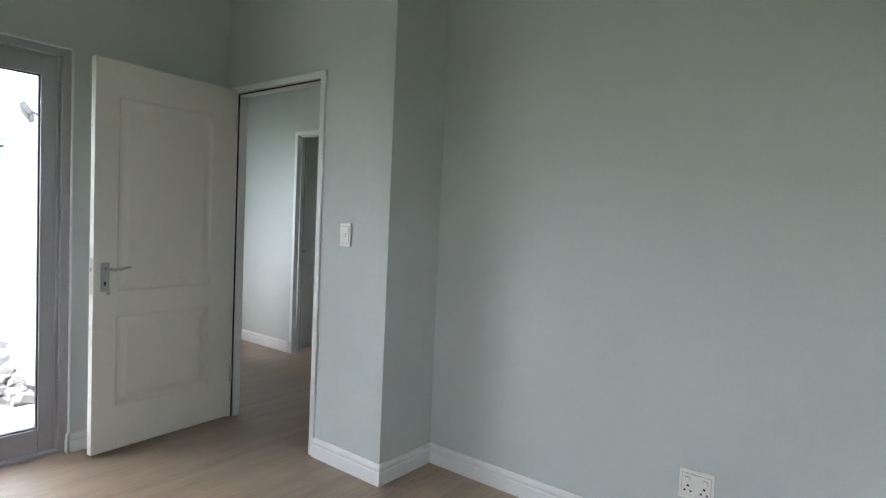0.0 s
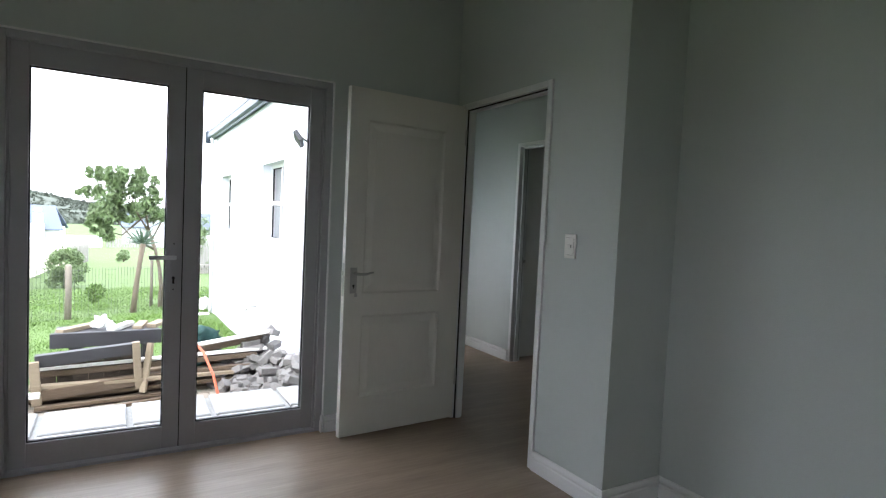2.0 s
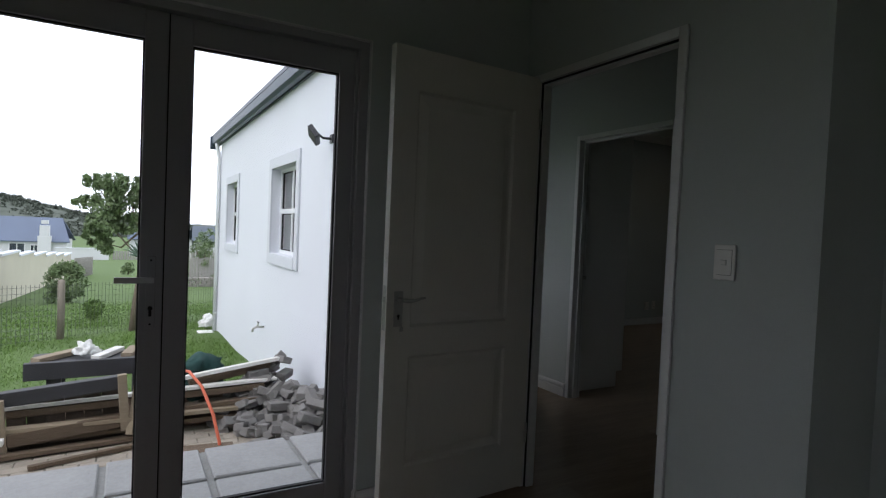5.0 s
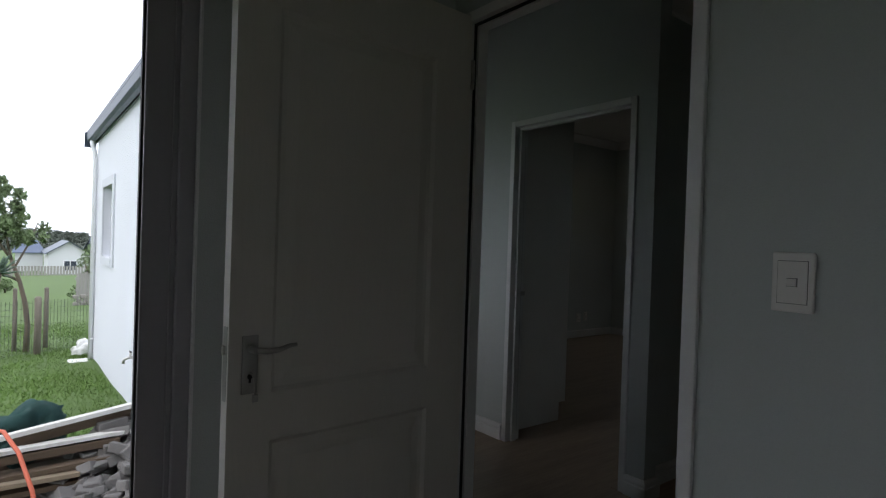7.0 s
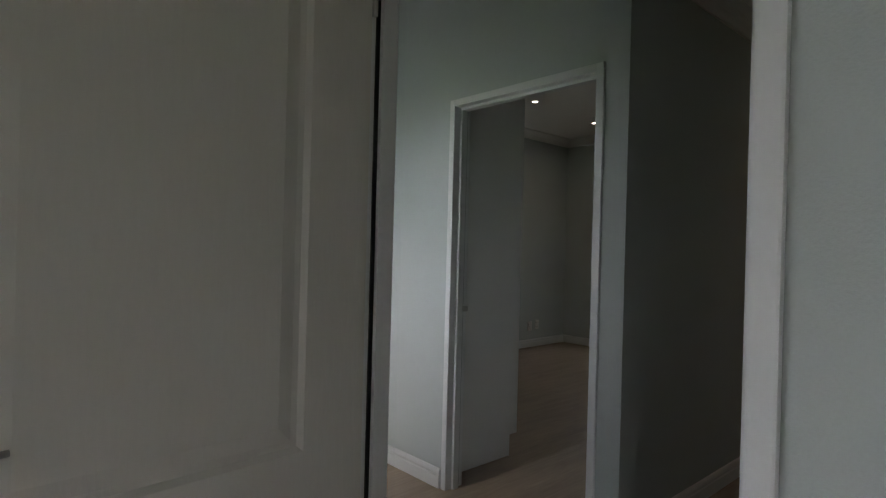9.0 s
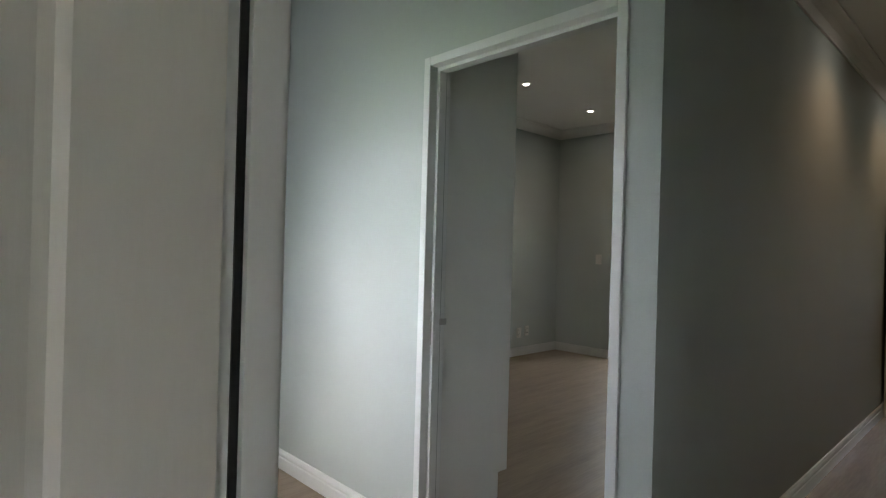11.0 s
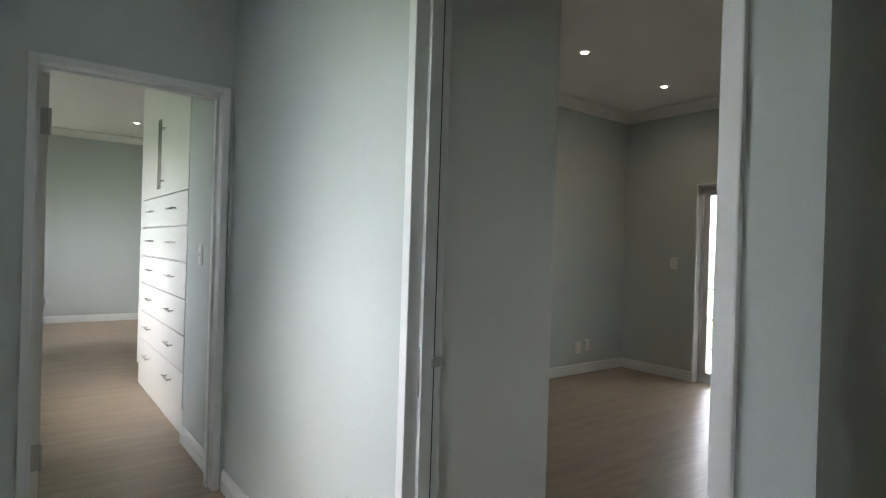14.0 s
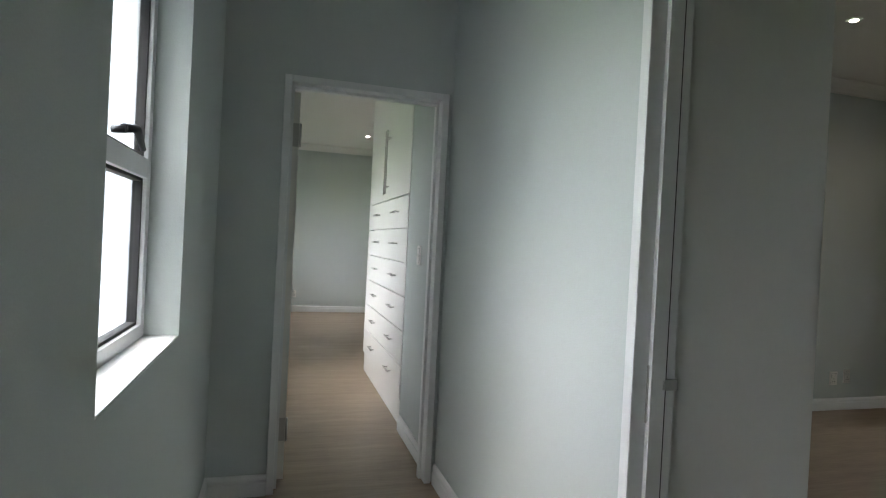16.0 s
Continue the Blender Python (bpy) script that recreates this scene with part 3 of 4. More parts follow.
# ---- switches and sockets ----
def wall_plate(name, m, label, rockers, w=0.078, h=0.12):
    """A cover plate in its own xz plane, facing -y."""
    s = thing(name, m, label, "switch" if "switch" in name else "socket")
    boxes("cover", PLAST, s, (-w / 2, w / 2, -0.009, 0.0, -h / 2, h / 2), bev=0.0042)
    # thin dark plates paint the shadow gap round the insert and each rocker
    boxes("seam_shade", WIRE, s, (-w / 2 + 0.011, w / 2 - 0.011, -0.0095, -0.009, -h / 2 + 0.017, h / 2 - 0.017))
    boxes("insert", PLAST, s, (-w / 2 + 0.012, w / 2 - 0.012, -0.0115, -0.009, -h / 2 + 0.018, h / 2 - 0.018), bev=0.001)
    for x, z in rockers:
        boxes("seam_shade", WIRE, s, (x - 0.0099, x + 0.0099, -0.012, -0.0115, z - 0.0084, z + 0.0084))
        boxes("rocker", PLAST, s, (x - 0.009, x + 0.009, -0.0155, -0.0115, z - 0.0075, z + 0.0075), bev=0.0015)
    return s


wall_plate("light_switch", pose(0, -1.134, 1.206, 0, 0, -90), "white single light switch on the sage wall", [(0, 0)])
wall_plate("light_switch", pose(1.285, 3.185, 1.193, 0, 0, -90), "white single light switch beside the cupboard", [(0, 0)])
wall_plate("light_switch", pose(5.88, 2.92, 1.19, 0, 0, -90), "white light switch beside the terrace door", [(0, 0)])


def socket(m, label, w=0.12):
    s = wall_plate("power_socket", m, label, [(w / 4, 0.022), (-w / 4, 0.022)], w, 0.12)
    for cx in ((-0.03, 0.03) if w > 0.1 else (0,)):
        for x, z, r in ((0, -0.005, 0.0048), (-0.011, -0.025, 0.0042), (0.011, -0.025, 0.0042)):
            bm = bmesh.new()
            tube(bm, [(cx + x, -0.0113, z), (cx + x, -0.0122, z)], r, 10)
            part("pin_hole", bm, BLACK, s)
    return s


socket(pose(0.387, -2.775, 0.31, 0, 0, -90), "white double power socket low on the wall", 0.13)
socket(pose(5.12, 3.53, 0.275), "white power socket above the skirting", 0.085)
socket(pose(5.27, 3.53, 0.29), "small white outlet plate above the skirting", 0.075)
socket(pose(0.7, 9.6, 0.3), "white power socket on the far bedroom wall", 0.12)


# ---- built-in cupboards ----
def bar_handle(parent, p, q, off):
    bm = bmesh.new()
    p, q, off = Vector(p), Vector(q), Vector(off)
    d = (q - p) * 0.12
    tube(bm, [p + off, q + off], 0.006, 8)
    for c in (p + d, q - d):
        tube(bm, [c, c + off], 0.004, 6)
    part("handle", bm, STEEL, parent, "brushed steel bar handle")


cup = thing("built_in_cupboard", pose(1.285, 3.54, 0), "white built-in cupboard with six wide drawers and long bar handles", "cupboard")
boxes("body", MELA, cup, (0.05, 0.6, 0.0, 1.76, 0.0, 2.83))
boxes("plinth", MELA, cup, (0.016, 0.05, 0.0, 1.76, 0.0, 0.178))
# black strip that paints the shade in the gap next to the wall
boxes("shadow_strip", BLACK, cup, (0.012, 0.05, 0.0, 0.01, 0.178, 2.83))
for a, b in ((0.02, 0.824), (0.827, 1.63)):
    d = boxes("door", MELA, cup, (0.0, 0.02, a, b, 1.605, 2.82), bev=0.0015)
    y = 0.79 if a < 0.5 else 0.86
    bar_handle(d, (0.0, y, 1.65), (0.0, y, 2.17), (-0.03, 0, 0))
edges = [0.184 + 0.2362 * k for k in range(7)]
for lo, hi in zip(edges, edges[1:]):
    d = boxes("drawer", MELA, cup, (0.0, 0.02, 0.02, 1.63, lo + 0.004, hi - 0.004), bev=0.0015)
    for y in (0.43, 1.22):
        z = (lo + hi) / 2 + 0.01
        bar_handle(d, (0.0, y - 0.095, z), (0.0, y + 0.095, z), (-0.03, 0, 0))
d = boxes("door", MELA, cup, (0.0, 0.02, 1.633, 1.755, 0.184, 2.82), bev=0.0015)

wr = thing("wardrobe", pose(1.4, 1.12, 0), "tall white built-in wardrobe with a recessed toe kick", "wardrobe")
boxes("side_panel", MELA, wr, (0.0, 0.612, 0.0, 0.018, 0.13, 2.79), (0.0, 0.545, 0.0, 0.018, 0.0, 0.13))
boxes("body", MELA, wr, (0.0, 0.59, 0.02, 2.36, 0.13, 2.79), (0.0, 0.545, 0.02, 2.36, 0.0, 0.13))
for k in range(4):
    d = boxes("door", MELA, wr, (0.592, 0.612, 0.022 + k * 0.585, 0.6 + k * 0.585, 0.135, 2.78), bev=0.0015)
    y = 0.05 + k * 0.585 if k % 2 else 0.57 + k * 0.585
    bar_handle(d, (0.612, y, 0.9), (0.612, y, 1.4), (0.03, 0, 0))


# ---- downlights ----
def downlight(x, y, z):
    d = thing("downlight", pose(x, y, z), "small round recessed ceiling downlight, switched on", "downlight", "recessed downlights")
    bm = bmesh.new()
    n = 20
    rings = [[bm.verts.new((r * math.cos(2 * math.pi * k / n), r * math.sin(2 * math.pi * k / n), h)) for k in range(n)] for r, h in ((0.045, -0.0005), (0.044, -0.005), (0.025, -0.006), (0.0215, -0.001))]
    for a, b in zip(rings, rings[1:]):
        for k in range(n):
            bm.faces.new((a[k], a[(k + 1) % n], b[(k + 1) % n], b[k]))
    part("rim", bm, TRIM, d)
    bm = bmesh.new()
    bm.faces.new([bm.verts.new((0.022 * math.cos(2 * math.pi * k / n), 0.022 * math.sin(2 * math.pi * k / n), -0.0025)) for k in range(n)])
    part("lens", bm, LAMP, d)


def beam(name, x, y, z, watts, color=(1.0, 0.84, 0.66), size=120):
    li = bpy.data.lights.new(name, "SPOT")
    li.energy, li.color, li.spot_size, li.spot_blend, li.shadow_soft_size = watts, color, radians(size), 0.8, 0.035
    ob = new(name, li)
    ob.matrix_basis = pose(x, y, z - 0.015)


for x, y, z, w in ((3.9, 2.555, 2.83, B_WATTS), (5.15, 2.64, 2.83, B_WATTS), (1.66, 8.3, 2.83, C_WATTS), (3.5, -0.3, 2.62, H_WATTS), (5.2, -0.3, 2.62, H_WATTS)):
    downlight(x, y, z)
    beam("downlight_beam", x, y, z, w, size=150 if z > 2.7 else 130, color=(1.0, 0.76, 0.52) if y > 0 else (1.0, 0.6, 0.3))


# ---- the yard ----
def ground_z(y):
    pts = ((-8, -0.5), (1.3, -0.54), (3.0, -0.66), (6.0, -0.79), (9.5, -0.93), (11.5, -1.05), (18, -1.42), (36, -2.05), (90, -4.6), (140, -6.0), (900, -9.0))
    for (a, p), (b, q) in zip(pts, pts[1:]):
        if y <= b:
            k = max(0.0, (y - a) / (b - a))
            return p + (q - p) * k
    return pts[-1][1]


bm = bmesh.new()
ys = [-900, -60, -8, -2, 0.3, 1.3, 2, 3] + [3.5 + 0.5 * i for i in range(22)] + [16, 20, 26, 33, 40, 55, 70, 90, 115, 140, 300, 900]
xs = [-900, -200, -60, -25, -12] + [-9 + 0.75 * i for i in range(14)] + [3, 6, 12, 25, 60, 200, 900]
grid = [[bm.verts.new((x, y, ground_z(y) + 0.04 * noise.noise((x * 0.6, y * 0.6, 0)) * (1 if y > 3 else 0) - (0.4 if 0.2 < x < 9 and y < 11 else 0))) for x in xs] for y in ys]
for r, s in zip(grid, grid[1:]):
    for k in range(len(xs) - 1):
        f = bm.faces.new((r[k], r[k + 1], s[k + 1], s[k]))
        f.smooth = True
tagged(part("ground", bm, GRASSG), "gently sloping green lawn reaching a field", "lawn", kind="structure")

rng = random.Random(5)
verts, faces = [], []
for i in range(80000):
    u = rng.random()
    y = 3.2 + 15.0 * u ** 1.4
    x = rng.uniform(-5.2 - 0.12 * y, -0.16) if y < 11 else rng.uniform(-5.2 - 0.12 * y, 2.5)
    if y < 4.0 and x > -2.9:
        continue
    z = ground_z(y) - 0.01
    h, a, w = rng.uniform(0.02, 0.05) * (1 + 0.02 * y), rng.uniform(0, 6.28), 0.0045 + 0.0007 * y
    lx, ly = rng.uniform(-0.04, 0.04), rng.uniform(-0.04, 0.04)
    k = len(verts)
    verts += [(x - w * math.cos(a), y - w * math.sin(a), z), (x + w * math.cos(a), y + w * math.sin(a), z), (x + lx, y + ly, z + h)]
    faces.append((k, k + 1, k + 2))
me = bpy.data.meshes.new("grass")
me.from_pydata(verts, [], faces)
me.materials.append(BLADE)
tagged(new("grass", me), "short green lawn grass", "grass", kind="stuff")

pavement = structure("pavement", GROUT, "strip of beige brick paving below the step", "paving", (-6.0, -0.12, 1.28, 3.25, -0.95, -0.592))
step = structure("slab", GROUT, "concrete step slab outside the glazed door", "step", (-4.9, -0.12, 0.3, 1.29, -0.95, -0.125))


def block_mesh(name, sx, sy, sz, bev, material, jitter=0.0, seed=0):
    bm = bmesh.new()
    vs = box(bm, -sx / 2, sx / 2, -sy / 2, sy / 2, -sz / 2, sz / 2)
    r = random.Random(seed)
    for v in vs:
        v.co += Vector((r.uniform(-1, 1), r.uniform(-1, 1), r.uniform(-1, 1))) * jitter
    if bev:
        bmesh.ops.bevel(bm, geom=list(bm.edges), offset=bev, segments=1, affect="EDGES")
    return mesh_of(bm, name, material)


# ---- the pile of building rubble ----
standing = set(scene.objects)


def plank(p, q, w, h, material, label, name="timber_plank", roll=0, group="loose timber"):
    """A board resting from p to q (centre line)."""
    p, q = Vector(p), Vector(q)
    m = Matrix.Translation((p + q) / 2) @ (q - p).to_track_quat("X", "Z").to_matrix().to_4x4() @ pose(0, 0, 0, roll, 0, 0)
    bm = bmesh.new()
    L = (q - p).length
    box(bm, -L / 2, L / 2, -w / 2, w / 2, -h / 2, h / 2, bev=min(w, h) * 0.12)
    ob = part(name, bm, material)
    ob.matrix_basis = m
    return tagged(ob, label, "plank", group)


r7 = random.Random(7)
for i, (x0, y0, z0, x1, y1, z1, w, h, m, lab) in enumerate((
        (-2.5, 2.3, -0.375, -1.42, 2.4, -0.375, 0.09, 0.03, WOOD, "weathered brown timber plank lying on the paving"),
        (-2.3, 2.06, -0.385, -1.4, 2.3, -0.385, 0.05, 0.028, WOOD, "pale sawn timber offcut on the paving"),
        (-2.95, 2.42, -0.33, -0.9, 2.44, -0.3, 0.1, 0.035, WOOD, "long weathered timber beam in the pile"),
        (-2.9, 2.48, -0.26, -0.78, 2.46, -0.2, 0.12, 0.035, WOOD, "long weathered timber beam in the pile"),
        (-2.9, 2.36, -0.21, -0.95, 2.4, -0.24, 0.08, 0.03, PALEW, "pale rough timber plank on the pile"),
        (-2.9, 2.52, -0.15, -0.72, 2.54, -0.11, 0.14, 0.05, WOOD, "thick brown beam under a white board"),
        (-2.95, 2.48, -0.105, -0.62, 2.52, -0.06, 0.09, 0.025, WHITEW, "long white painted board on the pile"),
        (-2.95, 2.2, -0.24, -2.45, 2.2, -0.24, 0.06, 0.04, WHITEW, "short white painted board end"),
        (-1.35, 2.55, 0.0, -0.56, 2.62, 0.09, 0.07, 0.03, WHITEW, "white painted board slanting over the rubble"),
        (-1.3, 2.62, -0.06, -0.6, 2.7, 0.03, 0.1, 0.06, WOOD, "brown beam slanting over the rubble"),
        (-2.1, 2.5, -0.3, -0.8, 2.6, -0.22, 0.2, 0.05, WOOD, "wide weathered board inside the pile"),
        (-2.9, 2.6, -0.42, -0.9, 2.7, -0.40, 0.2, 0.1, WOOD, "heavy old beam at the bottom of the pile"),
        (-2.2, 2.9, -0.35, -0.9, 3.0, -0.3, 0.2, 0.12, WOOD, "heavy old beam at the back of the pile"))):
    plank((x0, y0, z0), (x1, y1, z1), w, h, m, lab, roll=r7.uniform(-6, 6))
log = plank((-1.5, 1.82, -0.36), (-1.08, 1.76, -0.36), 0.12, 0.11, WOOD, "short rotten timber block on the paving", "timber_block", 10)
for x, y in ((-1.62, 1.78),):
    boxesob = boxes("brick_piece", BRICK, None, (x - 0.03, x + 0.03, y - 0.02, y + 0.02, -0.42, -0.37), bev=0.006)
    tagged(boxesob, "small broken brick fragment on the paving", "brick", "rubble bricks")

crate = thing("pallet_frame", pose(-2.08, 2.5, -0.43, 0, -4, 3), "broken timber pallet with dark top beam and brown slats", "pallet")
boxes("top_beam", BLACKW, crate, (-0.4, 0.36, -0.12, -0.04, 0.4, 0.5), bev=0.006)
for k, s in enumerate(((-0.44, -0.37, -0.17, -0.12, 0.1, 0.46), (0.3, 0.36, -0.17, -0.12, 0.1, 0.52))):
    boxes("post", PALEW, crate, s, bev=0.005)
boxes("bottom_rail", WOOD, crate, (-0.37, 0.3, -0.165, -0.125, 0.13, 0.22), bev=0.005)
for k in range(6):
    boxes("slat", DARKW, crate, (-0.38 + k * 0.115, -0.268 + k * 0.115, -0.02 + 0.012 * (k % 2), 0.005 + 0.012 * (k % 2), 0.02, 0.4), bev=0.004)
plank((-1.72, 2.34, -0.34), (-1.66, 2.44, 0.08), 0.05, 0.04, PALEW, "pale timber stake leaning on the pallet", "timber_stake")

bench = thing("timber_platform", pose(-1.95, 3.25, -0.57), "low dark timber platform with loose boards on it", "platform")
boxes("front_beam", BLACKW, bench, (-0.52, 0.42, -0.14, -0.08, 0.5, 0.64), bev=0.006)
boxes("deck", BLACKW, bench, (-0.5, 0.4, -0.08, 0.35, 0.56, 0.62), bev=0.005)
for x in (-0.32, 0.3):
    boxes("leg", BLACKW, bench, (x - 0.05, x + 0.05, -0.1, 0.0, 0.0, 0.5), bev=0.005)
    boxes("leg", BLACKW, bench, (x - 0.05, x + 0.05, 0.22, 0.32, 0.0, 0.56), bev=0.005)
for p, q, w, m, lab in (((-2.4, 3.2, -0.015), (-2.1, 3.55, -0.015), 0.09, PALEW, "pale board lying on the platform"), ((-1.98, 3.16, -0.015), (-1.8, 3.5, -0.01), 0.08, WHITEW, "white board lying on the platform"), ((-1.75, 3.2, -0.015), (-1.68, 3.52, -0.015), 0.09, PALEW, "pale board lying on the platform"), ((-1.62, 3.3, -0.02), (-1.5, 3.55, -0.02), 0.1, PALEW, "pale board lying on the platform")):
    plank((*p[:2], p[2] + 0.09), (*q[:2], q[2] + 0.09), w, 0.04, m, lab)


def crumpled(name, c, sx, sy, sz, material, label, category, seed, rough=0.45):
    bm = bmesh.new()
    bmesh.ops.create_icosphere(bm, subdivisions=4, radius=1)
    for v in bm.verts:
        d = v.co.copy()
        k = 1 + rough * noise.noise(d * 1.7 + Vector((seed, 0, 0))) + rough * 0.5 * noise.noise(d * 4.3 + Vector((0, seed, 0))) + 0.12 * noise.noise(d * 11)
        v.co = Vector((d.x * sx, d.y * sy, max(d.z, -0.35) * sz)) * k
    for f in bm.faces:
        f.smooth = True
    ob = part(name, bm, material)
    ob.location = c
    return tagged(ob, label, category)


crumpled("shade_net", (-1.24, 2.85, -0.1), 0.25, 0.2, 0.17, CLOTH, "crumpled dark green shade net on the pile", "net", 3, 0.8)
crumpled("plastic_bag", (-2.06, 3.34, 0.11), 0.08, 0.06, 0.07, BAG, "crumpled white plastic bag on the platform", "bag", 8, 0.7)
bm = bmesh.new()
tube(bm, [(-1.46, 2.62, 0.0), (-1.4, 2.46, 0.09), (-1.33, 2.3, 0.11), (-1.26, 2.1, 0.04), (-1.2, 1.92, -0.12), (-1.17, 1.8, -0.28), (-1.16, 1.74, -0.405)], 0.0115, 10)
tagged(part("hose", bm, HOSE), "orange rubber hose arching over the timber", "hose")
plank((-1.4, 2.36, -0.1), (-1.42, 2.4, 0.1), 0.045, 0.035, PALEW, "pale rough stick leaning on the pile", "stick")

# bricks of the rubble heap
brick_me = [block_mesh("rubble_brick", 0.175, 0.085, 0.06, 0.005, BRICK, 0.006, s) for s in range(4)]
half_me = [block_mesh("rubble_brick", 0.1, 0.085, 0.06, 0.007, BRICK, 0.012, s + 9) for s in range(3)]
rb = random.Random(11)
count = 0
for k in range(380):
    x, y = -0.3 - 0.86 * rb.random(), 1.66 + 1.75 * rb.random()
    rise = 0.66 * math.exp(-((x + 0.66) / 0.34) ** 2 - ((y - 2.85) / 0.5) ** 2) + 0.36 * math.exp(-((x + 0.4) / 0.2) ** 2 - ((y - 2.05) / 0.4) ** 2)
    if rise < 0.06:
        continue
    low = max(-0.405, ground_z(y)) if y < 2.7 else ground_z(y)
    ob = new("rubble_brick", rb.choice(brick_me if rb.random() < 0.6 else half_me))
    ob.matrix_basis = pose(x, y, low + 0.035 + rise * (0.35 + 0.65 * rb.random()) - 0.05, rb.gauss(0, 20), rb.gauss(0, 20), rb.choice((0, 90, 20, 60, 130)) + rb.gauss(0, 14))
    tagged(ob, "loose grey cement brick in the rubble heap", "brick", "rubble bricks")
for p, q in (((-1.12, 1.74), 10), ((-0.98, 1.72), 70), ((-0.9, 1.86), 30)):
    ob = new("rubble_brick", brick_me[0])
    ob.matrix_basis = pose(*p, -0.375, 0, 0, q)
    tagged(ob, "loose grey cement brick on the paving", "brick", "rubble bricks")

# set the whole heap back, down the yard
PIVOT = Vector((-1.9, -3.05, 1.3))
BACK = Matrix.Translation(PIVOT) @ Matrix.Scale(1.1, 4) @ Matrix.Translation(-PIVOT)
for ob in list(scene.objects):
    if ob not in standing and ob.parent is None:
        ob.matrix_basis = BACK @ ob.matrix_basis

# ---- wing details: gutter, downpipe, spotlight, tap ----
roof = thing("wing_roof", pose(0, 0, 0), "dark slate-blue metal roof edge of the wing", "roof", kind="structure")
bm = bmesh.new()
vs = [bm.verts.new(v) for v in ((-0.27, 0.3, 2.98), (-0.27, 10.2, 2.98), (2.1, 10.2, 4.2), (2.1, 0.3, 4.2), (-0.27, 0.3, 3.03), (-0.27, 10.2, 3.03), (2.1, 10.2, 4.25), (2.1, 0.3, 4.25))]
for f in ((0, 1, 2, 3), (7, 6, 5, 4), (0, 3, 7, 4), (1, 5, 6, 2), (0, 4, 5, 1), (3, 2, 6, 7)):
    bm.faces.new([vs[i] for i in f])
part("sheeting", bm, SLATE, roof)
boxes("fascia", SLATE, roof, (-0.146, -0.121, 0.3, 10.2, 2.83, 2.985))
boxes("barge_board", SLATE, roof, (-0.3, -0.121, 10.15, 10.19, 2.76, 3.02))
bm = bmesh.new()
prof = [(-0.216, 2.96), (-0.216, 2.87), (-0.245, 2.84), (-0.29, 2.84), (-0.32, 2.87), (-0.335, 2.965), (-0.345, 2.965), (-0.33, 2.865), (-0.295, 2.83), (-0.24, 2.83), (-0.2155, 2.86)]
a = [bm.verts.new((x + 0.07, 0.3, z)) for x, z in prof]
b = [bm.verts.new((x + 0.07, 10.15, z)) for x, z in prof]
for k in range(len(prof) - 1):
    bm.faces.new((a[k], a[k + 1], b[k + 1], b[k]))
part("gutter", bm, SLATE, roof, "dark metal rain gutter")
dp = thing("downpipe", pose(0, 0, 0), "white rainwater downpipe at the wing corner", "downpipe")
bm = bmesh.new()
tube(bm, [(-0.21, 9.8, 2.84), (-0.21, 9.8, 2.76), (-0.18, 9.8, 2.66), (-0.165, 9.8, 2.56), (-0.165, 9.8, -0.98)], 0.038, 10)
part("pipe", bm, WALU, dp)
for z in (-0.6, 0.9, 2.2):
    boxes("bracket", WALU, dp, (-0.17, -0.12, 9.755, 9.845, z, z + 0.03))
sp = thing("floodlight", pose(-0.12, 2.75, 2.08), "small black floodlight on the white wall", "floodlight")
boxes("bracket", DARKM, sp, (-0.02, 0.0, -0.04, 0.04, -0.04, 0.04), bev=0.004)
bm = bmesh.new()
tube(bm, [(-0.02, 0, 0), (-0.09, 0.01, 0.0), (-0.13, 0.02, 0.03)], 0.012, 8)
part("arm", bm, DARKM, sp)
bm = bmesh.new()
box(bm, -0.09, 0.09, -0.025, 0.025, -0.065, 0.065, bev=0.008, m=Matrix.Translation((-0.17, 0.03, 0.02)) @ pose(0, 0, 0, -35, 20, 70))
part("lamp_head", bm, DARKM, sp)
tap = thing("garden_tap", pose(-0.12, 5.4, -0.115), "small brass garden tap on the white wall", "tap")
bm = bmesh.new()
tube(bm, [(0, 0, 0), (-0.1, 0, 0), (-0.14, 0, -0.015), (-0.15, 0, -0.06)], 0.016, 8)
tube(bm, [(-0.08, 0, 0), (-0.08, 0, 0.06)], 0.012, 8)
part("spout", bm, STEEL, tap)
bm = bmesh.new()
tube(bm, [(-0.08, -0.045, 0.065), (-0.08, 0.045, 0.065)], 0.009, 6)
part("tap_handle", bm, DARKM, tap)
gl = boxes("drain_gully", BAG, None, (-0.5, -0.21, 9.45, 9.75, ground_z(9.6) - 0.06, ground_z(9.6) + 0.03), bev=0.02)
tagged(gl, "white concrete gully block under the downpipe", "drain")
crumpled("plastic_bag", (-0.22, 10.3, ground_z(10.3) + 0.12), 0.16, 0.14, 0.16, BAG, "white plastic bag lying by the wall corner", "bag", 4, 0.5)


# ---- fence, wall, plants ----
def post(x, y, h, r=0.06):
    bm = bmesh.new()
    z = ground_z(y)
    tube(bm, [(0, 0, -0.1), (0.004, 0, h * 0.5), (0, 0.004, h - 0.01), (0, 0, h)], [r, r * 0.98, r * 0.95, r * 0.85], 12)
    ob = part("fence_post", bm, POST)
    ob.location = (x, y, z)
    tagged(ob, "round weathered grey timber fence post", "fence post", "fence posts")


